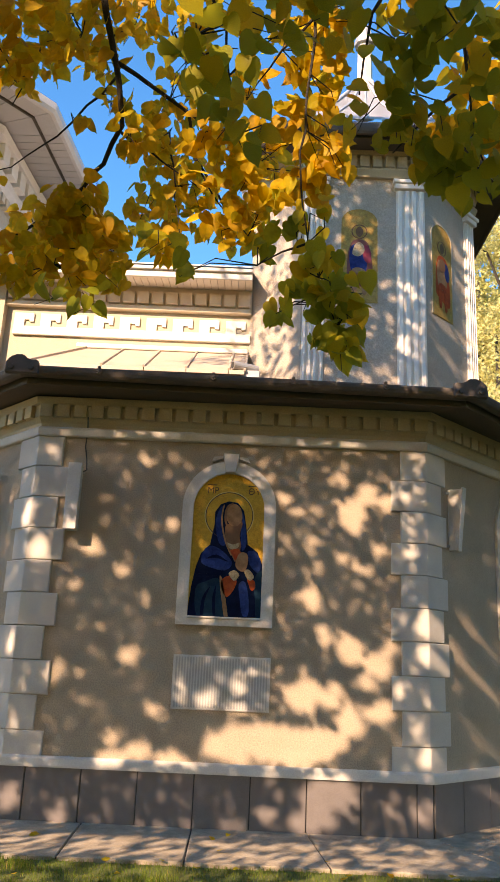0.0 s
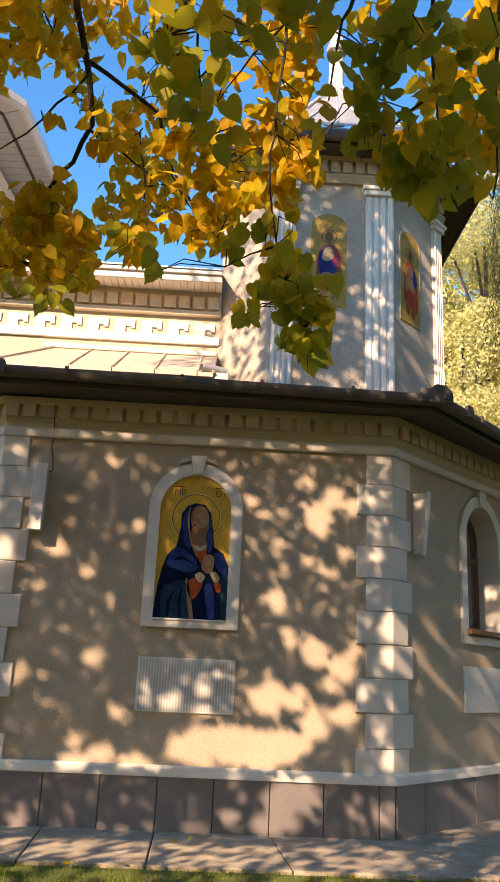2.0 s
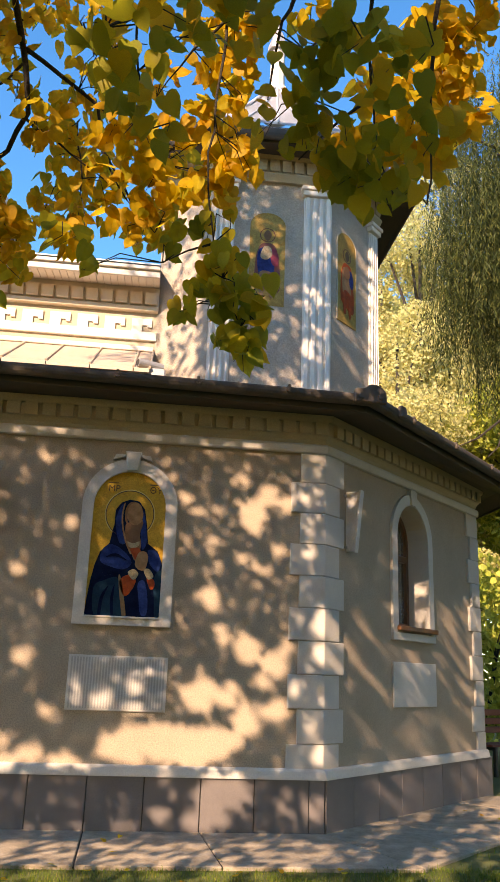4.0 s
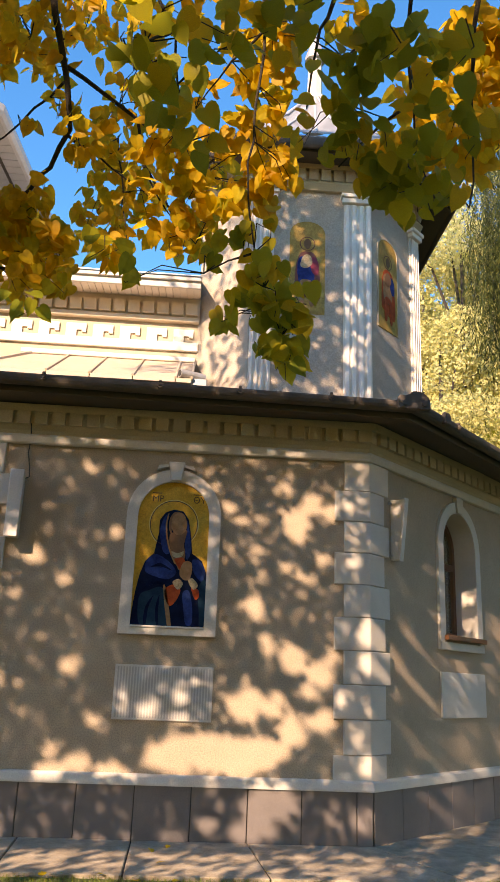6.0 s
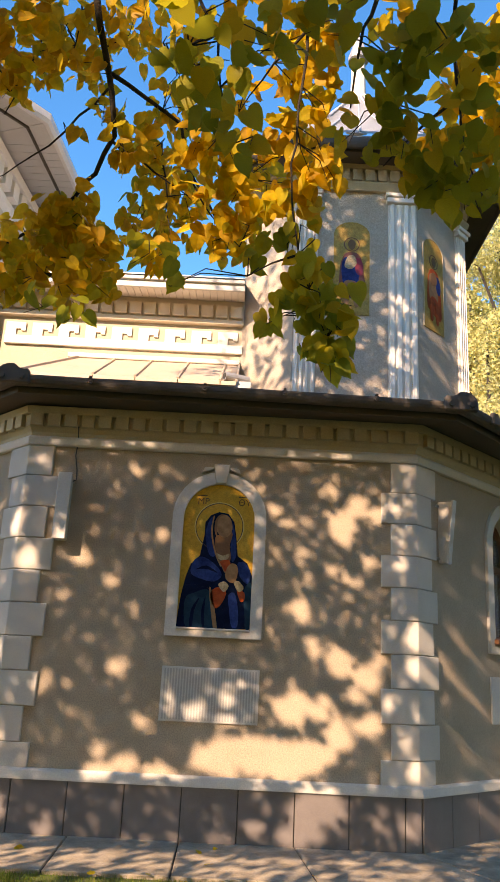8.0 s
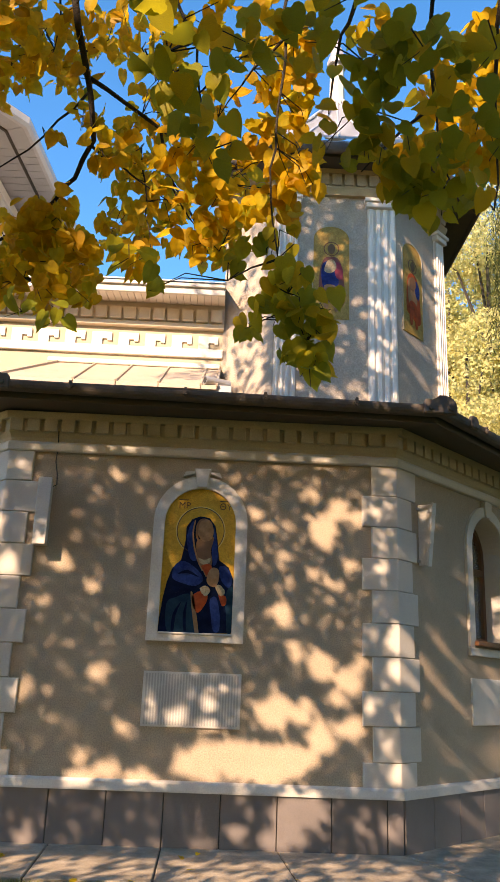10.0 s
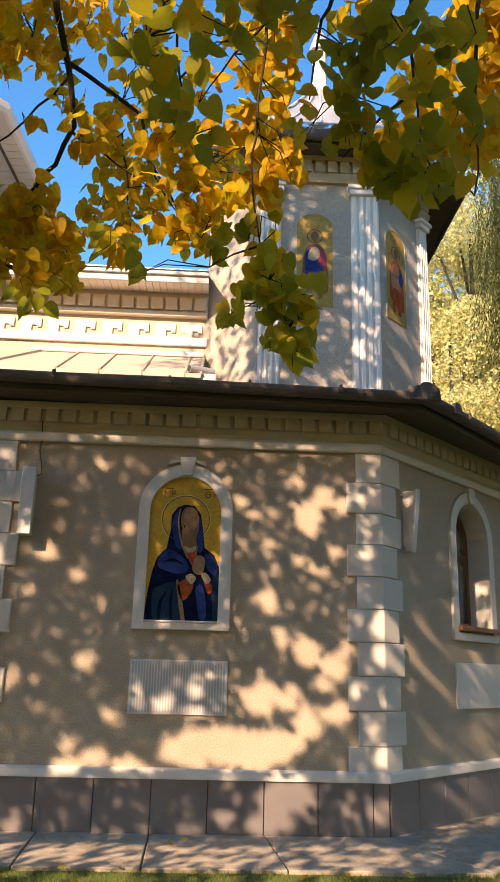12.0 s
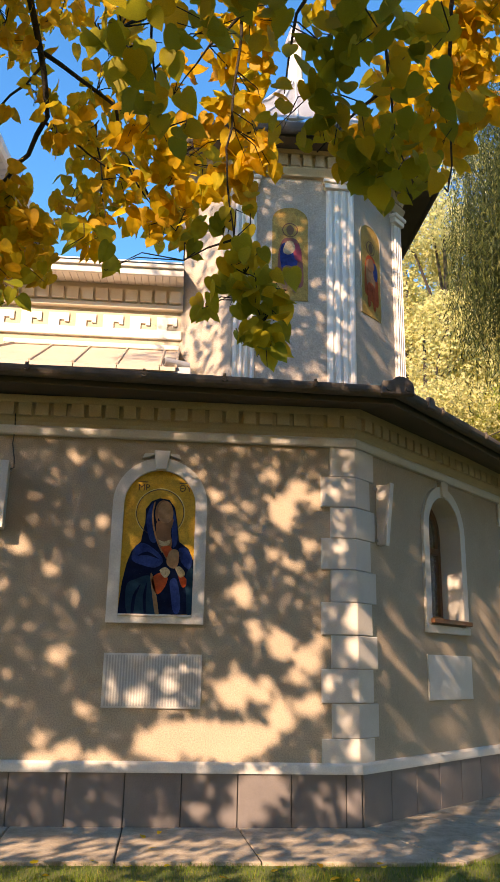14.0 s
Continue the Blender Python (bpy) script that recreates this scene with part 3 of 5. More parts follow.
dentils(NAVE, -3.38, 0.19, 0.215, 0.170, 0.04, 0.12, 6.50, 6.68, nave, "nave_trim")
nave_eaves = thing("nave_eaves", "pale boarded soffit and metal edge of the nave roof", "eaves", kind="structure")
for i in range(44):
    bm = bmesh.new()
    a = -4.2 + i * 0.1
    hexa(bm, [NAVE(a + 0.004, 0.0, 6.79), NAVE(a + 0.096, 0.0, 6.79), NAVE(a + 0.096, 0.52, 6.72), NAVE(a + 0.004, 0.52, 6.72),
              NAVE(a + 0.004, 0.0, 6.81), NAVE(a + 0.096, 0.0, 6.81), NAVE(a + 0.096, 0.52, 6.74), NAVE(a + 0.004, 0.52, 6.74)])
    part("board", bm, "soffit_light", nave_eaves)
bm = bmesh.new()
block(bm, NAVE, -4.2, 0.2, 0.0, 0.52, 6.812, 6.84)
part("backing", bm, "soffit_shaded", nave_eaves)
bm = bmesh.new()
block(bm, NAVE, -4.2, 0.2, 0.522, 0.56, 6.70, 6.83, 0.004)
block(bm, NAVE, -4.2, 0.2, 0.56, 0.60, 6.80, 6.855, 0.004)
part("fascia", bm, "lamp_cover", nave_eaves)
bm = bmesh.new()
hexa(bm, [NAVE(-4.2, 0.62, 6.86), NAVE(0.2, 0.62, 6.86), NAVE(0.2, -3.4, 8.3), NAVE(-4.2, -3.4, 8.3), NAVE(-4.2, 0.62, 6.88), NAVE(0.2, 0.62, 6.88), NAVE(0.2, -3.4, 8.33), NAVE(-4.2, -3.4, 8.33)])
tagged(part("roof_nave", bm, "zinc"), "pale zinc sheet roof of the nave", "roof", kind="structure")

# lean-to of tan metal panels below the nave wall
lean = thing("lean_to_roof", "sunlit tan sheet metal lean-to roof with raised seams", "roof", (0, 2.0, 5.1), kind="structure")
LX = [-2.15, -1.62, -1.09, -0.56, -0.03, 0.17]
for a, b in zip(LX, LX[1:]):
    bm = bmesh.new()
    x0 = a - (0.45 if a == LX[0] else 0)
    hexa(bm, [(x0 + 0.006, 1.15, 4.95), (b - 0.006, 1.15, 4.95), (b - 0.006, 2.6, 5.76), (a + 0.006, 2.6, 5.76), (x0 + 0.006, 1.15, 5.0), (b - 0.006, 1.15, 5.0), (b - 0.006, 2.6, 5.80), (a + 0.006, 2.6, 5.80)])
    part("panel", bm, "roof_tan", lean)
    bm = bmesh.new()
    tube(bm, [(b, 1.15, 5.01), (b, 2.6, 5.81)], [0.018, 0.018], 6)
    part("seam", bm, "roof_tan", lean)
bm = bmesh.new()
tube(bm, [(-2.6, 1.15, 5.0), (-2.15, 2.6, 5.81)], [0.03, 0.03], 6)
part("edge", bm, "roof_tan", lean)
bm = bmesh.new()
block(bm, NAVE, -2.3, 0.17, 0.0, 0.06, 5.79, 5.86, 0.01)
part("flashing", bm, "white", lean, "pale mortar flashing")
pipe = thing("vent_pipe", "short grey metal vent pipe lying on the roof", "pipe", (0.1, 1.3, 5.0))
bm = bmesh.new()
tube(bm, [(0.02, 1.16, 5.075), (0.32, 1.32, 5.08)], [0.055, 0.055], 14)
part("tube", bm, "grey_metal", pipe)
# the tube end is closed; a dark disc paints the shade of its hollow
bm = bmesh.new()
tube(bm, [(0.015, 1.157, 5.075), (0.03, 1.165, 5.075)], [0.042, 0.042], 12)
part("mouth", bm, "dark", pipe)
bm = bmesh.new()
block(bm, FRONT, 0.1, 0.36, -1.4, -1.2, 4.93, 5.03, 0.01)
part("saddle", bm, "grey_metal", pipe)

# ---------- tower behind the annex ----------
TC = [(0.18, 2.6), (0.88, 1.9), (2.60, 1.9), (3.52, 2.82), (3.52, 5.4)]
tower = thing("tower_wall", "pale grey roughcast tower with fluted white pilasters", "tower", kind="structure")
TF, TR = Face(0, 1.9, 0), Face(2.60, 1.9, 45)
bm = bmesh.new()
poly = [(0.18, 5.4)] + TC
lo = [bm.verts.new((x, y, 4.5)) for x, y in poly]
hi = [bm.verts.new((x, y, 9.0)) for x, y in poly]
bm.faces.new(lo)
bm.faces.new(hi[::-1])
for i in range(len(poly)):
    j = (i + 1) % len(poly)
    bm.faces.new((lo[i], lo[j], hi[j], hi[i]))
part("wall", bm, "stucco_light", tower)


def pilaster(F, s0, s1, z0, z1):
    """A fluted pilaster with a stepped head."""
    p = part("pilaster", _shaft(F, s0, s1, z0, z1), "white", tower)
    bm = bmesh.new()
    block(bm, F, s0 - 0.03, s1 + 0.03, 0.002, 0.10, z1 - 0.14, z1 - 0.06, 0.008)
    block(bm, F, s0 - 0.05, s1 + 0.05, 0.002, 0.13, z1 - 0.06, z1, 0.008)
    part("capital", bm, "white", p)


def _shaft(F, s0, s1, z0, z1):
    bm = bmesh.new()
    block(bm, F, s0, s1, 0.0, 0.03, z0, z1 - 0.14)
    n = 4
    w = (s1 - s0) / n
    for i in range(n):
        block(bm, F, s0 + w * i + 0.016, s0 + w * (i + 1) - 0.016, 0.03, 0.065, z0, z1 - 0.15, 0.012)
    return bm


pilaster(TF, 0.90, 1.20, 4.6, 8.25)
pilaster(TF, 2.20, 2.60, 4.6, 8.25)
pilaster(TR, 1.06, 1.28, 4.6, 8.25)
bm = bmesh.new()
sweep(bm, TC, [(0.0, 8.30), (0.06, 8.30), (0.10, 8.40), (0.10, 8.43), (0.0, 8.43)])
sweep(bm, TC, [(0.0, 8.432), (0.05, 8.432), (0.05, 8.62), (0.0, 8.62)])
sweep(bm, TC, [(0.0, 8.622), (0.13, 8.622), (0.16, 8.70), (0.0, 8.70)])
part("frieze", bm, "cornice", tower)
dentils(TF, 0.93, 2.55, 0.172, 0.135, 0.04, 0.12, 8.435, 8.62, tower, "stucco_cream")
dentils(TR, 0.05, 1.28, 0.172, 0.135, 0.04, 0.12, 8.435, 8.62, tower, "stucco_cream")
tower_eaves = thing("tower_eaves", "dark brown overhanging eaves of the tower", "eaves", kind="structure")
bm = bmesh.new()
sweep(bm, TC, [(0.0, 8.702), (0.50, 8.62), (0.50, 8.66), (0.0, 8.76)])
part("soffit", bm, "soffit", tower_eaves)
bm = bmesh.new()
prof = [(0.56 - 0.06 * math.cos(a), 8.75 - 0.12 * math.sin(a)) for a in [math.pi * i / 8 for i in range(9)]]
prof += [(0.62, 8.78), (0.50, 8.78)]
sweep(bm, TC, prof)
part("gutter", bm, "gutter", tower_eaves)
bm = bmesh.new()
sweep(bm, TC, [(0.45, 8.782), (0.60, 8.782), (0.60, 8.80), (0.30, 8.93), (0.25, 8.93)])
part("edge", bm, "zinc", tower_eaves)
bm = bmesh.new()
sweep(bm, TC, [(0.30, 8.93), (0.33, 9.02), (0.05, 9.12), (0.0, 8.95)])
part("upper_gutter", bm, "soffit", tower_eaves)

tower_roof = thing("tower_roof", "pale zinc pyramid roof with a slim white lantern", "roof", (1.9, 4.0, 9.0), kind="structure")
apex = Vector((2.02, 3.9, 11.7))
eave = [(0.0, 5.6), (-0.1, 2.5), (0.72, 1.55), (2.75, 1.55), (3.85, 2.68), (3.85, 5.6)]
for (xa, ya), (xb, yb) in zip(eave, eave[1:]):
    bm = bmesh.new()
    a, b = Vector((xa, ya, 9.05)), Vector((xb, yb, 9.05))
    n = max(1, round((b - a).length / 0.5))
    low = [a.lerp(b, i / n) for i in range(n + 1)]
    mid = [p.lerp(apex, 0.55) - Vector((0, 0, 0.15)) for p in low]
    top = [p.lerp(apex, 0.93) for p in low]
    rows = [[bm.verts.new(p) for p in r] for r in (low, mid, top)]
    for r0, r1 in zip(rows, rows[1:]):
        for i in range(n):
            bm.faces.new((r0[i], r0[i + 1], r1[i + 1], r1[i]))
    bmesh.ops.solidify(bm, geom=bm.faces[:], thickness=0.02)
    for i in range(n + 1):
        tube(bm, [low[i] + Vector((0, -0.01, 0.02)), mid[i] + Vector((0, -0.01, 0.02)), top[i] + Vector((0, -0.01, 0.02))], [0.016, 0.016, 0.012], 5)
    part("sheet", bm, "zinc", tower_roof)
bm = bmesh.new()
tube(bm, [(2.02, 3.9, 11.0), (2.02, 3.9, 11.6), (2.02, 3.9, 11.65), (2.02, 3.9, 12.45)], [0.26, 0.19, 0.14, 0.125], 8)
part("lantern", bm, "trim", tower_roof)
bm = bmesh.new()
tube(bm, [(2.02, 3.9, 12.43), (2.02, 3.9, 12.50), (2.02, 3.9, 12.8), (2.02, 3.9, 12.92), (2.02, 3.9, 13.1)], [0.19, 0.19, 0.10, 0.035, 0.02], 8)
part("cap", bm, "grey_metal", tower_roof)

# ---------- higher body at the far side ----------
BC = [(-8.5, 1.32), (-6.04, 1.32), (-4.37, 3.31), (-3.95, 9.3)]
body = thing("bell_tower_wall", "pale cream bell tower wall with arched mouldings", "tower", kind="structure")
bm = bmesh.new()
poly = [(-8.5, 9.3)] + BC
lo = [bm.verts.new((x, y, 0.0)) for x, y in poly]
hi = [bm.verts.new((x, y, 10.0)) for x, y in poly]
bm.faces.new(lo)
bm.faces.new(hi[::-1])
for i in range(len(poly)):
    j = (i + 1) % len(poly)
    bm.faces.new((lo[i], lo[j], hi[j], hi[i]))
part("wall", bm, "nave_trim", body)
BS = Face(-4.37, 3.31, 86)
BD = Face(-4.37, 3.31, 50)
for F, s0, s1 in ((BS, 0.05, 4.0), (BD, -2.2, -0.05)):
    dentils(F, s0, s1, 0.40, 0.26, 0.0, 0.30, 9.42, 9.75, body, "white")
    dentils(F, s0, s1, 0.20, 0.13, 0.0, 0.12, 9.02, 9.18, body, "nave_trim")
bm = bmesh.new()
sweep(bm, BC, [(0.0, 9.18), (0.10, 9.18), (0.18, 9.30), (0.18, 9.42), (0.0, 9.42)])
sweep(bm, BC, [(0.0, 9.75), (0.34, 9.75), (0.36, 9.9), (0.0, 9.9)])
sweep(bm, BC, [(0.0, 8.35), (0.05, 8.35), (0.09, 8.45), (0.0, 8.45)])
part("moulding", bm, "white", body)
for F, cs in ((BS, (1.0, 2.6)), (BD, (-1.1,))):
    for c in cs:
        bm = bmesh.new()
        band(bm, F, arch_line(c, 0.42, 7.2, 8.0), arch_line(c, 0.60, 7.2, 8.0), 0.0, 0.09)
        part("arch", bm, "white", body)
bm = bmesh.new()
prism(bm, BS, [(1.45, 8.84), (1.87, 9.22), (1.45, 9.60), (1.03, 9.22)], 0.0, 0.05)
part("lozenge", bm, "white", body)
bm = bmesh.new()
block(bm, BS, 1.36, 1.54, 0.05, 0.10, 9.12, 9.32, 0.005)
part("vent", bm, "dark", body)
body_eaves = thing("bell_tower_eaves", "wide boarded eaves of the bell tower, greyed for shade", "eaves", kind="structure")
for F, s0, s1, t in ((BS, 0.0, 5.0, 0), (BD, -2.6, 0.0, 1)):
    n = round((s1 - s0) / 0.2)
    for i in range(n):
        a, b = s0 + (s1 - s0) * i / n + 0.006, s0 + (s1 - s0) * (i + 1) / n - 0.006
        k = 0.325 * 1.2
        if t == 0:
            a2, b2 = (a - k if i == 0 else a), b
        else:
            a2, b2 = a, (b + k if i == n - 1 else b)
        bm = bmesh.new()
        hexa(bm, [F(a, 0.0, 9.99), F(b, 0.0, 9.99), F(b2, 1.2, 9.94), F(a2, 1.2, 9.94), F(a, 0.0, 10.01), F(b, 0.0, 10.01), F(b2, 1.2, 9.96), F(a2, 1.2, 9.96)])
        part("board", bm, "soffit_shaded", body_eaves)
bm = bmesh.new()
sweep(bm, BC, [(0.0, 10.015), (1.2, 9.975), (1.2, 10.0), (0.0, 10.05)])
part("backing", bm, "soffit", body_eaves)
bm = bmesh.new()
sweep(bm, BC, [(1.202, 9.91), (1.26, 9.91), (1.30, 9.97), (1.30, 10.09), (1.202, 10.11)])
part("fascia", bm, "lamp_cover", body_eaves)
bm = bmesh.new()
sweep(bm, [BC[1], BC[2], BC[3]], [(0.86, 9.92), (0.90, 9.915), (0.90, 9.955), (0.86, 9.955)])
part("cable_tray", bm, "soffit", body_eaves, "dark strip along the soffit")
bm = bmesh.new()
bmesh.ops.create_cone(bm, segments=8, radius1=4.2, radius2=0.3, depth=3.0, cap_ends=True)
bmesh.ops.translate(bm, vec=(-7.6, 5.6, 11.63), verts=bm.verts)
tagged(part("roof_bell_tower", bm, "zinc"), "pale zinc roof of the bell tower", "roof", kind="structure")


# ---------- things on the walls ----------
def ring_bm(F, c, r, w, d0, d1, n=40):
    bm = bmesh.new()
    a = [(c[0] + r * math.cos(2 * math.pi * i / n), c[1] + r * math.sin(2 * math.pi * i / n)) for i in range(n + 1)]
    b = [(c[0] + (r + w) * math.cos(2 * math.pi * i / n), c[1] + (r + w) * math.sin(2 * math.pi * i / n)) for i in range(n + 1)]
    band(bm, F, a, b, d0, d1)
    return bm


def flat(name, F, poly, d, mat, parent, label=""):
    bm = bmesh.new()
    prism(bm, F, poly, d, d + 0.003)
    return part(name, bm, mat, parent, label)


def lettering(text, F, s, z, size, d, parent):
    cu = bpy.data.curves.new("lettering", "FONT")
    cu.body, cu.size, cu.extrude = text, size, 0.001
    tmp = bpy.data.objects.new("lettering", cu)
    me = bpy.data.meshes.new_from_object(tmp)
    bpy.data.objects.remove(tmp)
    for v in me.vertices:
        x, y, zz = v.co
        v.co = F(s + x, d + zz, z + y)
    me.materials.append(M["ink"])
    ob = new("lettering", me)
    ob.parent = parent
    ob.location = -parent.location


icon = thing("mosaic_icon", "arched gold mosaic icon of plain blue cloaked form in pale frame", "icon", FRONT(0.1, 0, 1.84))
bm = bmesh.new()
prism(bm, FRONT, arch_line(0.1, 0.372, 1.925, 3.03, 24), 0.0, 0.014)
gold_ground = part("gold_ground", bm, "gold", icon, "gold mosaic ground")
bm = bmesh.new()
band(bm, FRONT, arch_line(0.1, 0.366, 1.905, 3.03, 24), arch_line(0.103, 0.482, 1.905, 3.04, 24), 0.002, 0.055)
bmesh.ops.bevel(bm, geom=[e for e in bm.edges if abs(e.verts[0].co.y + 0.055) < 0.001 and abs(e.verts[1].co.y + 0.055) < 0.001 and len(e.link_faces) == 2 and e.calc_face_angle(0) > 0.5], offset=0.01, segments=2, affect="EDGES")
icon_frame = part("frame", bm, "trim", icon, "pale painted arched frame")
bm = bmesh.new()
block(bm, FRONT, -0.379, 0.585, 0.002, 0.056, 1.84, 1.905)
block(bm, FRONT, -0.265, 0.465, 0.002, 0.07, 1.9055, 1.928, 0.006)
part("frame_sill", bm, "trim", icon_frame)
bm = bmesh.new()
prism(bm, FRONT, [(0.045, 3.40), (0.155, 3.40), (0.185, 3.60), (0.015, 3.60)], 0.002, 0.085)
bmesh.ops.bevel(bm, geom=bm.edges[:], offset=0.006, segments=1, affect="EDGES")
part("keystone", bm, "trim", icon_frame)
bm = bmesh.new()
prism(bm, FRONT, [(-0.105, 3.515), (0.02, 3.555), (0.015, 3.575), (-0.08, 3.568)], 0.002, 0.058)
part("keystone_wing", bm, "trim", icon_frame)
bm = bmesh.new()
prism(bm, FRONT, [(0.30, 3.515), (0.18, 3.555), (0.185, 3.575), (0.275, 3.568)], 0.002, 0.058)
part("keystone_wing", bm, "trim", icon_frame)
H = (0.106, 2.955)
part("halo_ring", ring_bm(FRONT, H, 0.238, 0.008, 0.014, 0.018), "ink", icon)
part("halo_line", ring_bm(FRONT, H, 0.246, 0.009, 0.014, 0.0175), "halo_pale", icon)


def soft(line, n=4):
    """A closed outline rounded through its corners."""
    out, k = [], len(line)
    for i in range(k):
        a, b, c, d = (np.array(line[(i + j) % k]) for j in (-1, 0, 1, 2))
        for j in range(n):
            u = j / n
            out.append(tuple(0.5 * (2 * b + (c - a) * u + (2 * a - 5 * b + 4 * c - d) * u * u + (3 * b - a - 3 * c + d) * u ** 3)))
    return out


flat("cloak", FRONT, [(-0.269, 1.911), (-0.259, 2.068), (-0.239, 2.254), (-0.207, 2.424), (-0.163, 2.558), (-0.076, 2.649), (-0.042, 2.853), (-0.041, 2.989), (0.013, 3.071), (0.097, 3.106), (0.194, 3.092), (0.258, 3.007), (0.283, 2.872), (0.311, 2.661), (0.411, 2.590), (0.467, 2.459), (0.482, 2.309), (0.481, 2.104), (0.478, 1.938)], 0.015, "robe", icon, "dark blue cloak shape")
flat("drape", FRONT, soft([(-0.197, 2.200), (-0.110, 2.270), (0.048, 2.291), (0.108, 1.949), (-0.027, 1.933), (-0.174, 1.935)]), 0.0185, "robe_teal", icon)
flat("drape", FRONT, soft([(0.392, 2.314), (0.466, 2.384), (0.475, 2.104), (0.472, 1.956), (0.416, 1.954)]), 0.0185, "robe_teal", icon)
flat("fold", FRONT, soft([(-0.137, 2.588), (-0.047, 2.637), (0.087, 2.562), (0.159, 2.462), (0.085, 2.392), (-0.048, 2.413), (-0.155, 2.464)]), 0.0185, "robe_light", icon)
flat("fold", FRONT, soft([(-0.031, 2.853), (-0.009, 2.991), (0.034, 3.052), (0.024, 2.934), (0.040, 2.780), (0.083, 2.658), (0.017, 2.664)]), 0.0185, "robe_light", icon)
flat("fold", FRONT, soft([(0.316, 2.594), (0.388, 2.589), (0.452, 2.487), (0.425, 2.382), (0.355, 2.435), (0.322, 2.509)]), 0.0185, "robe_light", icon)
flat("fold", FRONT, soft([(0.236, 2.259), (0.300, 2.281), (0.341, 2.116), (0.341, 1.959), (0.282, 1.957), (0.252, 2.112)]), 0.0185, "robe_light", icon)
flat("fold", FRONT, soft([(0.242, 2.996), (0.273, 2.871), (0.295, 2.670), (0.254, 2.600), (0.232, 2.753), (0.242, 2.889)]), 0.0185, "robe_light", icon)
flat("fold_line", FRONT, soft([(-0.138, 1.946), (-0.125, 2.112), (-0.051, 2.226), (-0.096, 2.095), (-0.109, 1.944)]), 0.0225, "robe", icon)
flat("fold_line", FRONT, soft([(-0.009, 1.943), (-0.026, 2.098), (0.008, 2.238), (0.005, 2.081), (0.013, 1.944)]), 0.0225, "robe", icon)
flat("fold_line", FRONT, soft([(-0.210, 2.348), (-0.082, 2.374), (0.042, 2.339), (-0.080, 2.352)]), 0.0225, "robe", icon)
flat("fold_line", FRONT, soft([(0.184, 1.952), (0.163, 2.107), (0.178, 2.201), (0.187, 2.090), (0.208, 1.953)]), 0.0225, "robe", icon)
flat("fold_line", FRONT, soft([(0.387, 1.962), (0.391, 2.100), (0.392, 2.193), (0.406, 2.101), (0.412, 1.963)]), 0.0225, "robe", icon)
flat("fold_line", FRONT, soft([(-0.102, 2.505), (-0.002, 2.548), (0.116, 2.479), (0.000, 2.514)]), 0.0225, "robe", icon)
flat("fold_line", FRONT, soft([(-0.114, 2.316), (-0.006, 2.359), (0.053, 2.321), (-0.023, 2.336)]), 0.0225, "robe", icon)
flat("neck_shape", FRONT, soft([(0.091, 2.861), (0.241, 2.899), (0.221, 2.752), (0.240, 2.638), (0.195, 2.483), (0.139, 2.575), (0.084, 2.706), (0.069, 2.801)]), 0.0195, "umber", icon)
flat("head_shape", FRONT, soft([(0.065, 2.947), (0.074, 3.031), (0.138, 3.079), (0.207, 3.053), (0.240, 2.967), (0.233, 2.898), (0.193, 2.851), (0.126, 2.853)]), 0.0222, "ochre", icon, "plain brown rounded patch")
flat("head_shade", FRONT, soft([(0.061, 2.898), (0.061, 3.005), (0.100, 3.072), (0.151, 3.079), (0.093, 3.033), (0.081, 2.938), (0.092, 2.841)]), 0.0255, "umber", icon)
flat("veil_edge", FRONT, soft([(0.038, 3.043), (0.053, 3.058), (0.039, 2.935), (0.057, 2.800), (0.103, 2.649), (0.148, 2.556), (0.133, 2.555), (0.079, 2.667), (0.040, 2.799), (0.024, 2.934)]), 0.0262, "ochre", icon)
flat("collar", FRONT, soft([(0.093, 2.677), (0.159, 2.656), (0.222, 2.679), (0.214, 2.632), (0.163, 2.607), (0.112, 2.627)]), 0.0235, "pale", icon)
flat("bodice", FRONT, soft([(0.135, 2.597), (0.219, 2.614), (0.243, 2.552), (0.200, 2.493), (0.158, 2.547)]), 0.0238, "red", icon)
flat("clasp_shape", FRONT, soft([(0.195, 2.483), (0.220, 2.556), (0.263, 2.582), (0.311, 2.556), (0.317, 2.470), (0.292, 2.394), (0.239, 2.391), (0.199, 2.430)]), 0.0268, "ochre", icon)
flat("sleeve", FRONT, soft([(0.053, 2.278), (0.127, 2.338), (0.208, 2.305), (0.196, 2.220), (0.128, 2.128), (0.080, 2.168)]), 0.0232, "red", icon, "orange-red sleeve patch")
flat("sleeve", FRONT, soft([(0.319, 2.323), (0.393, 2.295), (0.398, 2.221), (0.358, 2.206)]), 0.0232, "red", icon)
flat("cuff", FRONT, soft([(0.129, 2.362), (0.188, 2.396), (0.235, 2.349), (0.187, 2.290)]), 0.027, "pale", icon)
flat("cuff", FRONT, soft([(0.285, 2.386), (0.332, 2.407), (0.386, 2.338), (0.336, 2.298)]), 0.027, "pale", icon)
flat("hem", FRONT, soft([(0.040, 2.296), (0.069, 2.292), (0.139, 1.941), (0.102, 1.932)]), 0.0232, "ochre", icon)
lettering("MP", FRONT, -0.134, 3.184, 0.095, 0.016, icon)
flat("overline", FRONT, [(0.29, 3.183 + 0.085), (0.29 + 0.1, 3.183 + 0.085), (0.29 + 0.1, 3.183 + 0.094), (0.29, 3.183 + 0.094)], 0.0145, "ink", icon)
lettering("\u0398\u03a5", FRONT, 0.29, 3.183, 0.095, 0.016, icon)
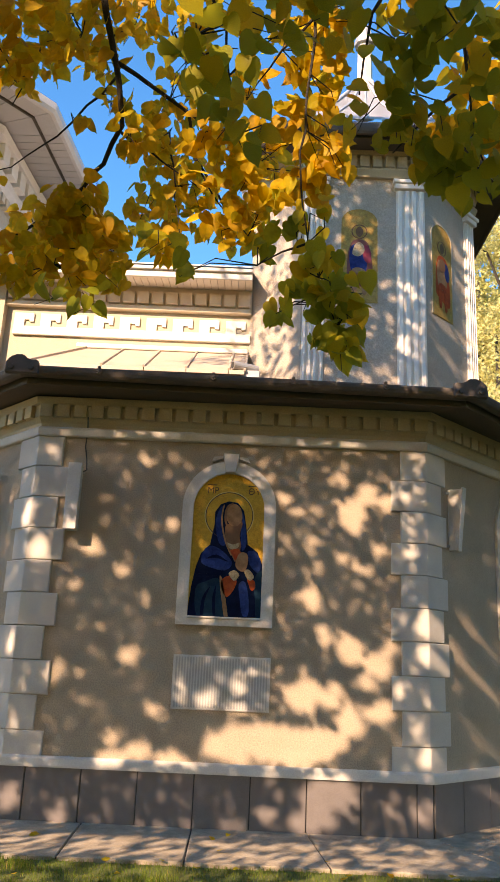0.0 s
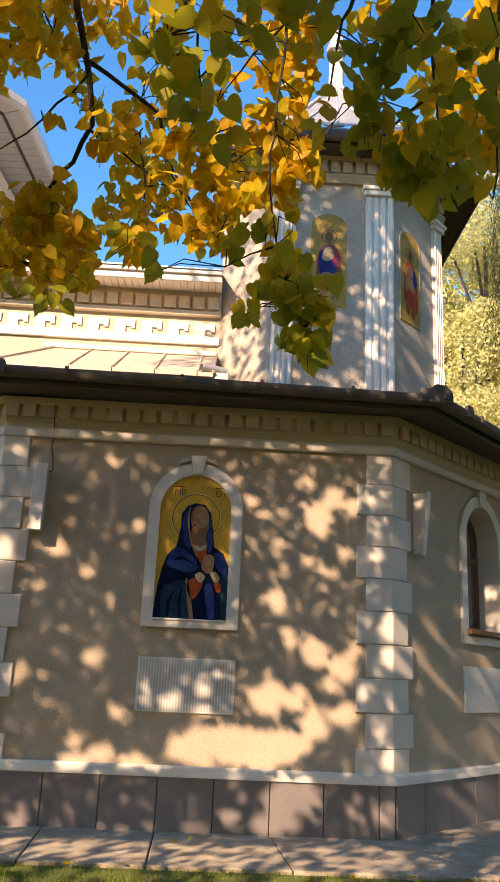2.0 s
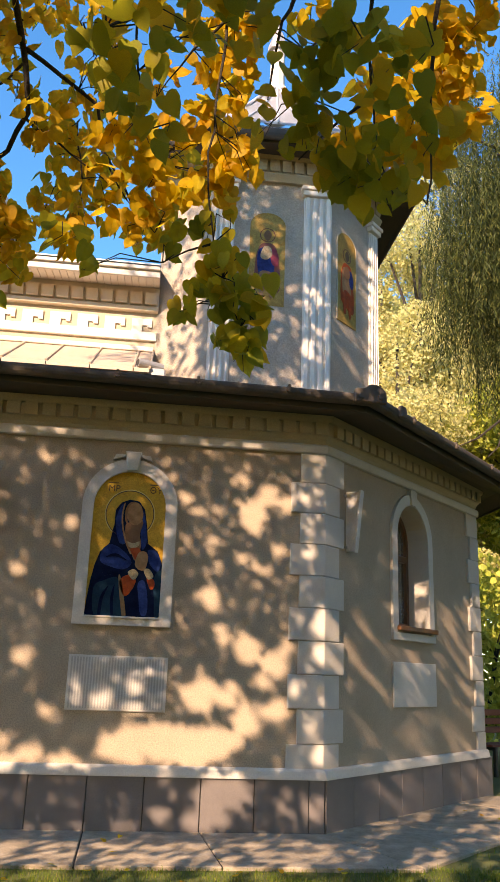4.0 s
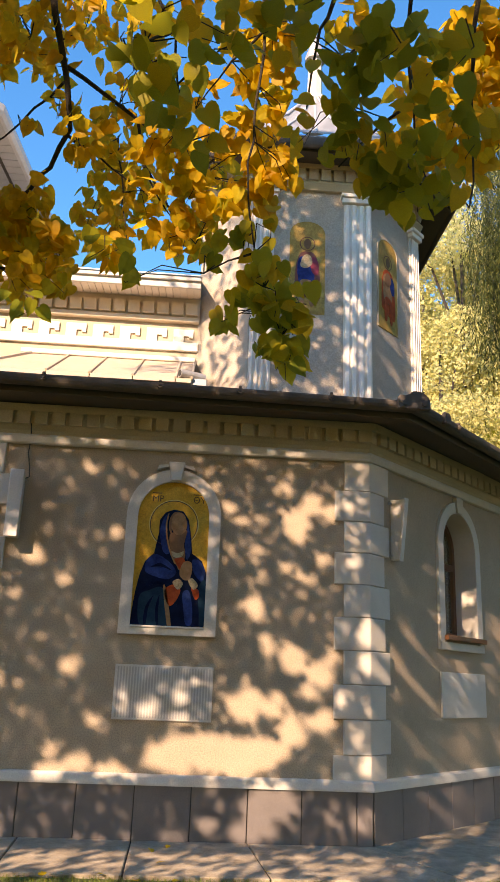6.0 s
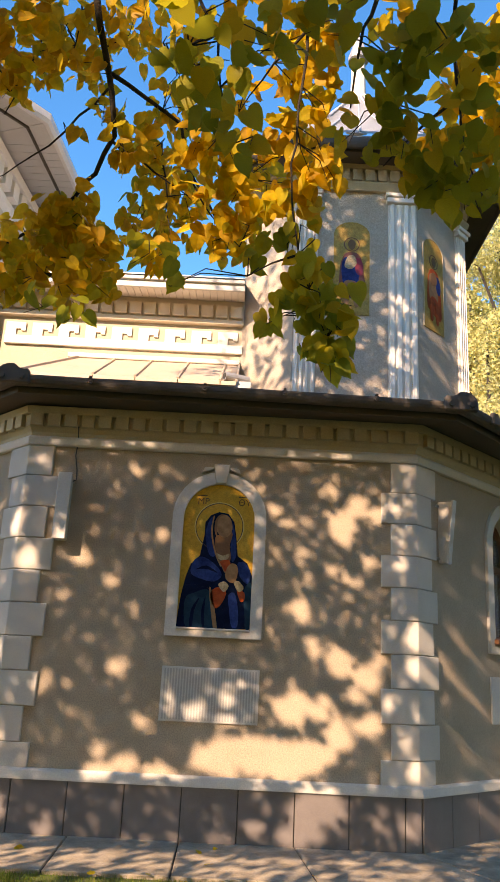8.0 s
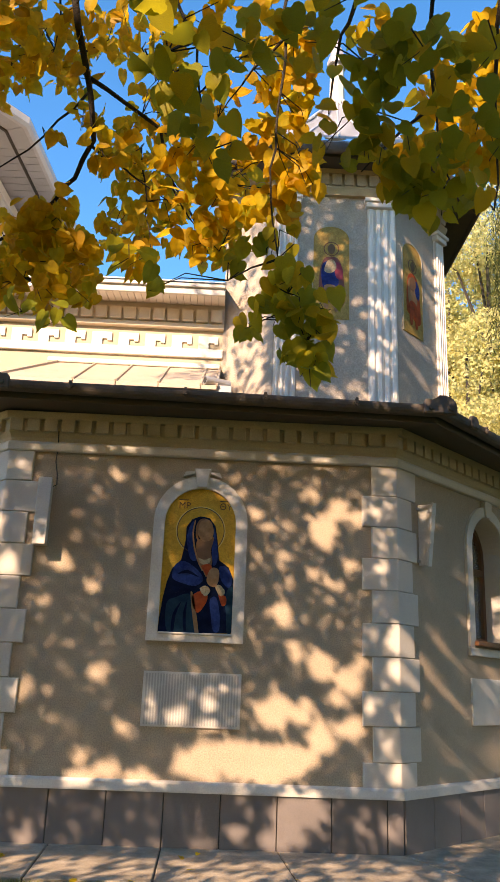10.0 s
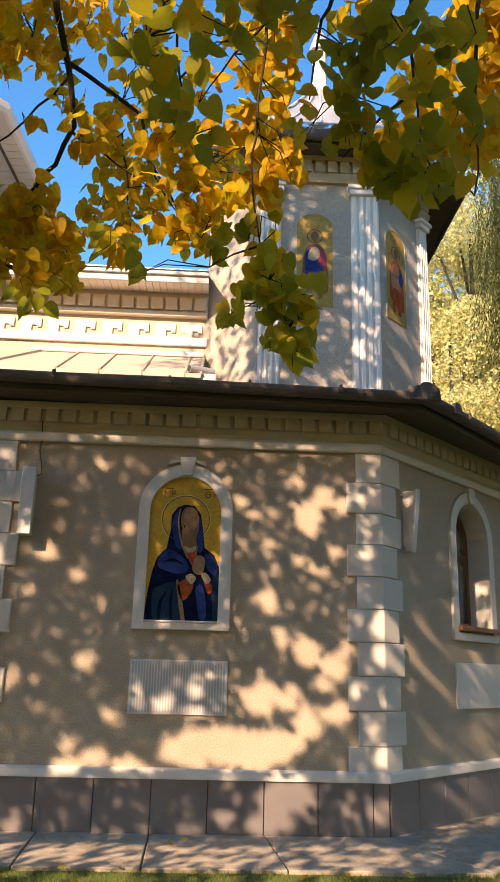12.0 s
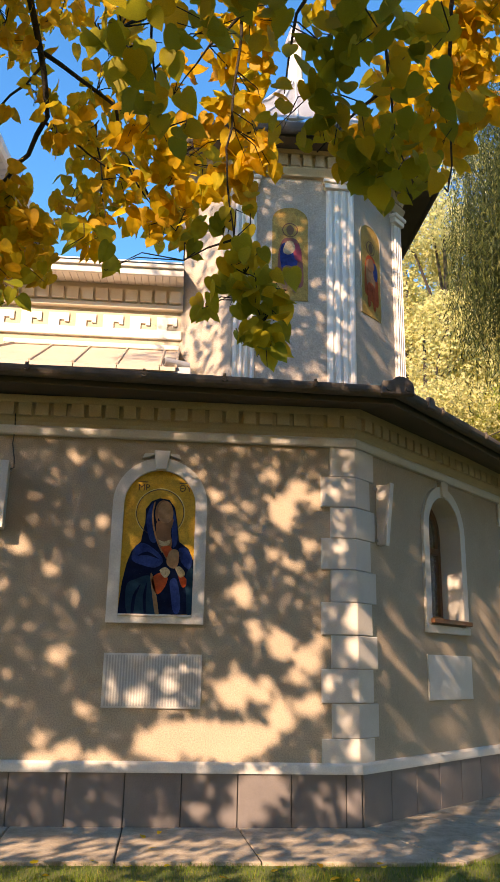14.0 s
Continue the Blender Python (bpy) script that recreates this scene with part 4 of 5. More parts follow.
flat("overline", FRONT, [(-0.134, 3.184 + 0.085), (-0.134 + 0.1, 3.184 + 0.085), (-0.134 + 0.1, 3.184 + 0.094), (-0.134, 3.184 + 0.094)], 0.0145, "ink", icon)


def ribbed_plaque(F, s0, s1, z0, z1, n, label):
    """A flat plaster plaque under a sheet of fine upright ribs."""
    p = thing("wall_plaque", label, "plaque", F((s0 + s1) / 2, 0, z0), "wall plaques")
    bm = bmesh.new()
    block(bm, F, s0, s1, 0.0, 0.022, z0, z1, 0.004)
    plate = part("plate", bm, "plaque", p)
    if n:
        w = (s1 - s0 - 0.04) / n
        for i in range(n):
            bm = bmesh.new()
            block(bm, F, s0 + 0.02 + w * (i + 0.2), s0 + 0.02 + w * (i + 0.75), 0.02, 0.0245, z0 + 0.02, z1 - 0.02)
            part("line", bm, "plaque_line", plate)


ribbed_plaque(FRONT, -0.372, 0.585, 1.04, 1.552, 33, "pale plaster wall plaque with fine grey upright lines")
ribbed_plaque(RIGHT, 1.46, 2.56, 1.12, 1.62, 0, "plain pale plaster wall plaque under the window")


def floodlight(F, s, z, w, half=0.055, out=0.19, cable=True, flare=0.01):
    """A slim sheet metal housing that stands out from the wall, with its cable."""
    p = thing("wall_light", "slim grey-white metal wall light housing with cable", "wall light", F(s, 0, z), "wall lights")
    bm = bmesh.new()
    hexa(bm, [F(s - half, 0.0, z), F(s + half, 0.0, z), F(s + half + w, out, z), F(s - half + 0.01 + w, out, z),
              F(s - half, 0.0, z + 0.66), F(s + half, 0.0, z + 0.66), F(s + half + 0.01 + w, out + flare, z + 0.655), F(s - half + w, out + flare, z + 0.655)], 0.006)
    housing = part("housing", bm, "lamp_cover", p)
    bm = bmesh.new()
    hexa(bm, [F(s - half - 0.005 + w, out + 0.002, z - 0.012), F(s + half + 0.005 + w, out + 0.002, z - 0.012), F(s + half + 0.005 + w, out + 0.025, z - 0.012), F(s - half - 0.005 + w, out + 0.025, z - 0.012),
              F(s - half - 0.007 + w, out + flare + 0.002, z + 0.67), F(s + half + 0.012 + w, out + flare + 0.002, z + 0.67), F(s + half + 0.012 + w, out + flare + 0.025, z + 0.67), F(s - half - 0.007 + w, out + flare + 0.025, z + 0.67)], 0.005)
    part("front_plate", bm, "lamp_cover", housing)
    for dz in (0.03, 0.6):
        bm = bmesh.new()
        block(bm, F, s - 0.075, s + 0.075, 0.0, 0.02, z + dz, z + dz + 0.03, 0.004)
        part("bracket", bm, "grey_metal", p)
    if not cable:
        return
    bm = bmesh.new()
    tube(bm, [F(s + 0.06, 0.03, z + 0.62), F(s + 0.1, 0.03, z + 0.64), F(s + 0.09, 0.02, z + 0.75), F(s + 0.06, 0.02, z + 0.9), F(s + 0.07, 0.02, z + 1.05), F(s + 0.075, 0.1, z + 1.2)], [0.006] * 6, 6)
    part("cable", bm, "dark", p)


floodlight(FRONT, -1.51, 2.73, 0.02, 0.06, 0.20)
floodlight(RIGHT, 0.47, 2.74, 0.01, 0.03, 0.09, False, 0.075)
floodlight(LEFT, -0.85, 2.745, 0.0, 0.055, 0.19, False)


def tower_icon(F, c, z0, z1, half, mats, label, ground="gold"):
    """A small arched mosaic with a thin pale border and plain colour shapes."""
    p = thing("tower_icon", label, "icon", F(c, 0, z0), "icons on the tower")
    zs = z1 - half * 0.8
    bm = bmesh.new()
    prism(bm, F, arch_line(c, half, z0, zs, 16, half * 0.8), 0.0, 0.012)
    part("gold_ground", bm, ground, p)
    bm = bmesh.new()
    band(bm, F, arch_line(c, half, z0, zs, 16, half * 0.8), arch_line(c, half + 0.016, z0, zs, 16, half * 0.8 + 0.016), 0.0, 0.018)
    part("border", bm, "stucco_cream", p)
    k = (z1 - z0) / 1.45
    zc = lambda v: z0 + v * k
    part("halo_ring", ring_bm(F, (c, zc(1.09)), 0.10, 0.012, 0.013, 0.016, 24), "halo_red", p)
    shapes = [("robe_shape", [(-0.17, 0.36), (-0.10, 0.30), (0.16, 0.20), (0.19, 0.45), (0.15, 0.80), (0.08, 0.95), (-0.08, 0.95), (-0.15, 0.80), (-0.17, 0.6)], 0.013, mats[0]),
              ("tunic_shape", [(-0.12, 0.50), (-0.02, 0.42), (0.09, 0.48), (0.10, 0.70), (0.02, 0.86), (-0.09, 0.88), (-0.14, 0.76)], 0.0165, mats[1]),
              ("sleeve_shape", [(0.06, 0.66), (0.14, 0.60), (0.165, 0.74), (0.12, 0.86), (0.05, 0.86)], 0.02, mats[2]),
              ("chest_shape", [(-0.10, 0.74), (-0.01, 0.70), (0.07, 0.78), (0.04, 0.90), (-0.05, 0.90)], 0.0205, mats[4]),
              ("lower_shape", [(-0.10, 0.18), (-0.04, 0.16), (-0.03, 0.40), (0.02, 0.40), (0.04, 0.14), (0.10, 0.14), (0.09, 0.47), (-0.10, 0.50)], 0.0205, mats[3]),
              ("head_shape", [(-0.045, 1.05), (0.0, 1.0), (0.045, 1.05), (0.05, 1.12), (0.0, 1.17), (-0.05, 1.12)], 0.0165, "umber")]
    for name, pts, d, mat in shapes:
        flat(name, F, soft([(c + x, zc(v)) for x, v in pts]), d, mat, p)


tower_icon(TF, 1.68, 6.35, 7.80, 0.255, ("bench_red", "robe_light", "rose", "ochre", "pale"), "small arched gold mosaic icon with blue and red shapes", "gold_dark")
tower_icon(TR, 0.42, 6.30, 7.75, 0.255, ("red", "ochre", "robe_light", "red", "umber"), "small arched gold mosaic icon with ochre and dark shapes", "gold_dark")


# ---------- the lime tree over the path ----------
def leaf_shape():
    """A heart-shaped leaf in the xy plane, tip at -y, stalk at the origin; folded a little along its rib."""
    half = [(0.0, 0.0), (0.15, 0.09), (0.33, 0.05), (0.44, -0.14), (0.44, -0.42), (0.32, -0.72), (0.10, -0.97), (0.0, -1.16)]
    verts, faces = [], []
    rib = [(0.0, 0.0), (0.0, -0.25), (0.0, -0.5), (0.0, -0.75), (0.0, -1.16)]
    for x, y in rib:
        verts.append((x, y, -0.04 * abs(y)))
    for sx in (1, -1):
        base = len(verts)
        for x, y in half[1:7]:
            verts.append((sx * x, y, 0.16 * x - 0.10 * y * y))
        o = [base + i for i in range(6)]
        fs = [(0, o[0], o[1], 1), (1, o[1], o[2]), (1, o[2], o[3], 2), (2, o[3], o[4], 3), (3, o[4], o[5], 4), ]
        faces += [f if sx > 0 else f[::-1] for f in fs]
    return np.array(verts), faces


LEAF_V, LEAF_F = leaf_shape()
SIMPLE_V = np.array([(0, 0, 0), (0.42, -0.2, 0.07), (0.36, -0.6, 0.02), (0, -1.05, -0.05), (-0.36, -0.6, 0.02), (-0.42, -0.2, 0.07), (0, -0.4, -0.02)], dtype=float)
SIMPLE_F = [(6, 0, 1), (6, 1, 2), (6, 2, 3), (6, 3, 4), (6, 4, 5), (6, 5, 0)]
NARROW_V = np.array([(0, 0, 0), (0.065, -0.35, 0.02), (0, -1, 0), (-0.065, -0.35, 0.02)], dtype=float)
NARROW_F = [(0, 1, 2), (0, 2, 3)]
rng = np.random.default_rng(7)


def turns(n, tilt, spin):
    """Rotations for hanging leaves: faces turned to any side, tips drooping."""
    yaw = rng.uniform(0, 2 * np.pi, n)
    lean = rng.normal(0, tilt, n) + np.pi / 2 - 0.35
    roll = rng.normal(0, spin, n)
    o, e = np.zeros(n), np.ones(n)
    cz, sz, cx, sx, cr, sr = np.cos(yaw), np.sin(yaw), np.cos(lean), np.sin(lean), np.cos(roll), np.sin(roll)
    rz = np.stack([cz, -sz, o, sz, cz, o, o, o, e], axis=1).reshape(n, 3, 3)
    rx = np.stack([e, o, o, o, cx, -sx, o, sx, cx], axis=1).reshape(n, 3, 3)
    rr = np.stack([cr, -sr, o, sr, cr, o, o, o, e], axis=1).reshape(n, 3, 3)
    return rz @ rx @ rr


def facing(n, spread, spin):
    """Rotations for leaves spread flat to the open side of the bough, tips drooping."""
    normal = np.array((-0.1, -0.85, -0.2)) + rng.normal(0, spread, (n, 3))
    normal /= np.linalg.norm(normal, axis=1)[:, None]
    out = np.zeros((n, 3, 3))
    for i in range(n):
        z = normal[i]
        up = np.array((math.sin(q := rng.normal(0, spin)), 0.0, math.cos(q)))
        y = up - z * up.dot(z)
        y /= np.linalg.norm(y)
        out[i] = np.stack([np.cross(y, z), y, z], axis=1)
    return out


def scatter(name, places, sizes, rot, shape, mat, parent, label="", kind="stuff"):
    v0, f0 = shape
    n, k = len(places), len(v0)
    v = np.einsum("nij,kj->nki", rot, v0) * np.asarray(sizes)[:, None, None] + np.asarray(places)[:, None, :]
    faces = [tuple(i * k + a for a in f) for i in range(n) for f in f0]
    return mesh_part(name, v.reshape(-1, 3).tolist(), faces, mat, parent, kind, label)


lime = thing("lime_tree", "autumn lime tree with yellow and green leaves overhanging the path", "tree", (-3.4, -10.6, -0.05))
bm = bmesh.new()
tube(bm, [(-3.4, -10.6, -0.1), (-3.38, -10.6, 0.4), (-3.3, -10.5, 1.8), (-3.2, -10.4, 3.2), (-3.0, -10.2, 4.6), (-2.9, -10.0, 6.5), (-3.1, -9.8, 9.0)], [0.30, 0.23, 0.19, 0.17, 0.15, 0.10, 0.04], 14)
part("trunk", bm, "bark", lime, smooth=True)
BOUGHS = []


def limb(pts, r0, r1):
    """A bough through points, slightly crooked, kept for its twigs."""
    fine = []
    for a, b in zip(pts, pts[1:]):
        a, b = Vector(a), Vector(b)
        n = max(1, int((b - a).length / 0.06))
        for i in range(n):
            p = a.lerp(b, i / n)
            if fine:
                p = p + Vector([random.uniform(-0.006, 0.006) for _ in range(3)])
            fine.append(p)
    fine.append(Vector(pts[-1]))
    m = len(fine)
    bm = bmesh.new()
    tube(bm, fine, [r0 + (r1 - r0) * i / (m - 1) for i in range(m)], 7)
    part("bough", bm, "bark", lime, smooth=True)
    BOUGHS.extend(fine)


# boughs from the trunk towards the church
limb([(-3.05, -10.2, 4.4), (-2.2, -8.6, 5.0), (-1.3, -7.2, 4.9), (-0.6, -6.4, 4.6), (-0.35, -6.0, 4.3)], 0.045, 0.018)
limb([(-1.3, -7.2, 4.9), (0.2, -6.8, 4.6), (1.0, -6.7, 4.2), (1.6, -6.6, 3.9)], 0.045, 0.012)
limb([(-3.0, -10.0, 5.2), (-3.6, -8.0, 6.4), (-4.2, -6.0, 7.2)], 0.03, 0.008)
limb([(-3.0, -10.0, 6.0), (-1.6, -9.0, 7.4), (-0.6, -8.0, 8.0)], 0.035, 0.008)
limb([(-3.0, -10.1, 6.5), (-2.6, -11.6, 8.0), (-2.0, -12.6, 8.6)], 0.07, 0.02)
SPRAYS = {"yellow": ([], []), "green": ([], [])}


def spray(colour, at, across, up, n):
    """A hanging cluster of leaves round a point."""
    c = Vector(at)
    near = min(BOUGHS, key=lambda p: (p - c).length)
    bm = bmesh.new()
    if (near - c).length < 0.25:
        for k in range(2):
            end = c + Vector((random.uniform(-0.6, 0.6) * across, random.uniform(-0.6, 0.6) * across, random.uniform(-0.8, 0.3) * up))
            bend = near.lerp(end, 0.55) + Vector((random.uniform(-0.03, 0.03), random.uniform(-0.03, 0.03), random.uniform(0.01, 0.05)))
            tube(bm, [near, bend, end], [0.0022, 0.0017, 0.0009], 5)
    else:
        top = c + Vector((random.uniform(-0.5, 0.5) * across, 0, up * 0.9))
        tube(bm, [top, c + Vector((0.02, 0.01, 0.1 * up)), c + Vector((-0.03, 0, -0.8 * up))], [0.002, 0.0016, 0.0008], 5)
    part("twig", bm, "bark", lime)
    for k in range(round((1.75 if colour == "yellow" else 1.3) * n)):
        while True:
            x, y, z = random.uniform(-1, 1), random.uniform(-1, 1), random.uniform(-1, 1)
            if x * x + y * y + z * z < 1:
                break
        SPRAYS[colour][0].append((c.x + x * across, c.y + y * max(across, 0.1), c.z + z * up + 0.03))
        big = 1.15 if colour == "green" and c.y < -6.86 and c.x < 0.6 else 1.0
        SPRAYS[colour][1].append(random.uniform(0.038, 0.062) * big)


limb([(-0.25, -6.14, 4.07), (-0.25, -5.96, 3.78), (-0.22, -5.93, 3.62), (-0.19, -5.82, 3.50), (-0.17, -5.77, 3.28), (-0.23, -5.70, 3.17), (-0.32, -5.74, 3.00), (-0.45, -5.71, 2.91), (-0.56, -5.79, 2.76)], 0.0160, 0.0040)
limb([(-0.19, -5.82, 3.50), (-0.07, -5.76, 3.46), (0.07, -5.73, 3.37), (0.10, -5.68, 3.22), (0.24, -5.64, 3.00)], 0.0090, 0.0030)
limb([(0.07, -5.73, 3.37), (0.19, -5.75, 3.25), (0.31, -5.74, 3.15)], 0.0060, 0.0020)
limb([(-0.18, -5.76, 3.27), (-0.02, -5.68, 3.20), (0.10, -5.63, 3.14)], 0.0060, 0.0020)
limb([(-0.20, -5.79, 3.46), (-0.29, -5.78, 3.34), (-0.39, -5.78, 3.22), (-0.51, -5.83, 3.05), (-0.62, -5.84, 3.01)], 0.0050, 0.0015)
limb([(-0.27, -5.72, 3.09), (-0.32, -5.71, 2.96), (-0.36, -5.70, 2.82), (-0.36, -5.72, 2.75)], 0.0040, 0.0015)
limb([(0.47, -6.36, 3.68), (0.48, -6.28, 3.48), (0.48, -6.23, 3.28), (0.47, -6.16, 3.05), (0.45, -6.15, 2.87), (0.46, -6.18, 2.73), (0.48, -6.17, 2.61), (0.52, -6.17, 2.50), (0.57, -6.16, 2.36)], 0.0060, 0.0015)
limb([(0.48, -6.26, 3.31), (0.39, -6.12, 3.31), (0.28, -5.95, 3.26)], 0.0050, 0.0015)
limb([(0.48, -6.17, 2.61), (0.41, -6.11, 2.61), (0.34, -6.05, 2.60)], 0.0040, 0.0015)
limb([(0.66, -6.57, 3.44), (0.66, -6.48, 3.23), (0.61, -6.49, 3.10), (0.61, -6.41, 3.02), (0.60, -6.36, 2.96)], 0.0100, 0.0020)
limb([(0.84, -6.60, 3.30), (0.85, -6.51, 3.07), (0.86, -6.48, 2.89), (0.89, -6.42, 2.80), (0.94, -6.38, 2.71)], 0.0070, 0.0020)
limb([(0.86, -6.49, 2.90), (0.79, -6.45, 2.86), (0.73, -6.40, 2.82), (0.69, -6.36, 2.78)], 0.0050, 0.0020)
limb([(0.85, -6.53, 3.09), (0.74, -6.58, 3.03), (0.66, -6.60, 2.92), (0.69, -6.53, 2.84)], 0.0050, 0.0020)
limb([(0.11, -6.50, 3.39), (0.18, -6.52, 3.14), (0.24, -6.61, 2.95), (0.26, -6.61, 2.80), (0.28, -6.52, 2.70)], 0.0060, 0.0020)
limb([(0.24, -6.61, 2.95), (0.19, -6.74, 2.79), (0.18, -6.78, 2.68)], 0.0050, 0.0020)
limb([(-0.29, -6.04, 3.84), (-0.30, -5.89, 3.70), (-0.33, -5.82, 3.62)], 0.0070, 0.0020)
limb([(-0.41, -6.12, 3.75), (-0.41, -5.93, 3.56), (-0.45, -5.92, 3.38), (-0.50, -5.94, 3.21)], 0.0050, 0.0020)
limb([(1.05, -6.56, 3.47), (1.05, -6.48, 3.26), (1.05, -6.42, 3.05), (1.06, -6.38, 2.84), (1.04, -6.38, 2.67)], 0.0090, 0.0020)
limb([(-0.01, -5.66, 3.34), (0.02, -5.63, 3.13), (0.06, -5.70, 2.87)], 0.0040, 0.0015)
limb([(0.09, -5.68, 3.22), (0.19, -5.67, 3.04), (0.30, -5.70, 2.90)], 0.0040, 0.0015)
spray("yellow", (-0.44, -5.99, 3.46), 0.16, 0.13, 40)
spray("yellow", (-0.78, -5.10, 4.35), 0.25, 0.14, 34)
spray("yellow", (-0.55, -4.92, 4.38), 0.19, 0.13, 22)
spray("yellow", (-0.84, -5.04, 4.09), 0.14, 0.11, 16)
spray("yellow", (-0.33, -5.02, 4.40), 0.14, 0.14, 18)
spray("yellow", (-0.56, -5.35, 3.05), 0.14, 0.10, 22)
spray("yellow", (-0.37, -5.32, 3.08), 0.14, 0.12, 22)
spray("yellow", (-0.45, -5.36, 2.91), 0.18, 0.08, 26)
spray("yellow", (-0.25, -5.34, 2.96), 0.09, 0.10, 16)
spray("yellow", (0.06, -5.25, 3.47), 0.20, 0.19, 36)
spray("yellow", (0.24, -5.19, 3.22), 0.15, 0.12, 22)
spray("yellow", (-0.05, -5.22, 3.22), 0.12, 0.13, 20)
spray("yellow", (0.37, -5.37, 3.32), 0.12, 0.12, 18)
spray("yellow", (-0.32, -5.84, 3.64), 0.14, 0.12, 26)
spray("yellow", (-0.11, -5.90, 3.61), 0.10, 0.10, 14)
spray("yellow", (-0.49, -6.00, 3.29), 0.07, 0.08, 14)
spray("yellow", (-0.45, -5.70, 3.59), 0.08, 0.06, 10)
spray("yellow", (-0.25, -5.82, 3.49), 0.07, 0.06, 9)
spray("yellow", (0.05, -5.74, 3.45), 0.11, 0.09, 16)
spray("yellow", (-0.03, -5.58, 3.40), 0.12, 0.10, 20)
spray("yellow", (0.14, -5.78, 3.19), 0.11, 0.11, 22)
spray("yellow", (-0.05, -5.58, 3.23), 0.10, 0.08, 14)
spray("yellow", (0.06, -5.61, 3.11), 0.11, 0.10, 20)
spray("yellow", (0.23, -5.80, 3.06), 0.10, 0.12, 26)
spray("yellow", (0.34, -5.69, 3.26), 0.11, 0.11, 22)
spray("yellow", (0.22, -5.71, 2.92), 0.11, 0.09, 20)
spray("yellow", (0.33, -5.83, 2.92), 0.08, 0.08, 16)
spray("yellow", (-0.12, -5.51, 3.10), 0.06, 0.08, 8)
spray("yellow", (0.02, -5.70, 2.86), 0.08, 0.09, 16)
spray("yellow", (-0.42, -5.76, 2.78), 0.13, 0.09, 28)
spray("yellow", (-0.34, -5.69, 2.91), 0.13, 0.12, 26)
spray("yellow", (-0.22, -5.72, 2.81), 0.09, 0.10, 22)
spray("yellow", (-0.43, -5.80, 2.64), 0.08, 0.05, 13)
spray("yellow", (-0.25, -5.76, 2.67), 0.06, 0.08, 13)
spray("yellow", (-0.16, -5.63, 2.89), 0.06, 0.09, 12)
spray("yellow", (0.45, -5.81, 3.25), 0.11, 0.11, 22)
spray("yellow", (0.53, -5.93, 3.07), 0.10, 0.10, 22)
spray("yellow", (0.49, -5.79, 3.04), 0.10, 0.07, 16)
spray("yellow", (0.58, -6.00, 2.98), 0.08, 0.05, 11)
spray("yellow", (0.50, -6.00, 3.32), 0.10, 0.10, 22)
spray("yellow", (0.42, -6.01, 3.48), 0.09, 0.11, 18)
spray("yellow", (0.54, -6.16, 3.35), 0.08, 0.11, 18)
spray("yellow", (0.30, -5.97, 3.29), 0.06, 0.06, 8)
spray("yellow", (-0.10, -5.82, 3.20), 0.07, 0.05, 8)
spray("yellow", (0.23, -5.98, 3.59), 0.13, 0.05, 12)
spray("yellow", (0.09, -5.85, 3.59), 0.09, 0.07, 8)
spray("yellow", (0.75, -6.08, 3.52), 0.08, 0.05, 7)
spray("yellow", (-0.65, -6.03, 3.41), 0.13, 0.17, 24)
spray("yellow", (-0.65, -5.86, 3.02), 0.11, 0.21, 10)
spray("yellow", (-0.65, -5.79, 2.70), 0.12, 0.10, 20)
spray("yellow", (-0.22, -6.00, 3.69), 0.45, 0.10, 40)
spray("yellow", (0.38, -6.12, 3.60), 0.32, 0.08, 30)
spray("yellow", (0.55, -6.04, 3.21), 0.06, 0.10, 12)
spray("yellow", (0.95, -6.09, 3.01), 0.11, 0.08, 18)
spray("yellow", (1.02, -6.05, 3.27), 0.10, 0.10, 18)
spray("yellow", (1.12, -6.18, 3.23), 0.12, 0.18, 30)
spray("yellow", (1.24, -6.12, 3.41), 0.13, 0.19, 26)
spray("yellow", (1.10, -6.20, 2.93), 0.09, 0.09, 16)
spray("yellow", (-0.33, -5.75, 2.97), 0.07, 0.06, 10)
spray("yellow", (-0.27, -5.72, 2.91), 0.08, 0.06, 14)
spray("yellow", (-0.39, -5.70, 2.89), 0.08, 0.06, 14)
spray("yellow", (-0.25, -5.75, 3.02), 0.05, 0.05, 7)
spray("yellow", (-0.16, -5.70, 2.71), 0.05, 0.05, 8)
spray("yellow", (-0.30, -5.80, 3.25), 0.03, 0.03, 2)
spray("yellow", (-0.23, -5.75, 3.37), 0.03, 0.05, 4)
spray("yellow", (-0.15, -5.75, 3.34), 0.05, 0.04, 6)
spray("yellow", (-0.13, -5.70, 3.23), 0.06, 0.06, 8)
spray("yellow", (-0.03, -5.70, 3.27), 0.06, 0.06, 8)
spray("yellow", (1.12, -6.25, 3.35), 0.10, 0.08, 16)
spray("yellow", (1.24, -6.20, 3.33), 0.09, 0.08, 16)
spray("yellow", (1.15, -6.20, 3.21), 0.09, 0.08, 16)
spray("yellow", (1.25, -6.20, 3.11), 0.08, 0.08, 14)
spray("yellow", (1.05, -6.25, 2.99), 0.07, 0.06, 10)
spray("yellow", (1.19, -6.20, 3.01), 0.07, 0.05, 10)
spray("yellow", (0.97, -6.30, 3.16), 0.07, 0.07, 10)
spray("yellow", (1.27, -6.25, 3.45), 0.08, 0.08, 12)
spray("green", (0.19, -6.89, 2.59), 0.06, 0.06, 7)
spray("green", (0.19, -6.90, 2.67), 0.04, 0.04, 4)
spray("green", (0.28, -6.82, 2.67), 0.05, 0.07, 7)
spray("green", (0.35, -6.83, 2.75), 0.06, 0.05, 7)
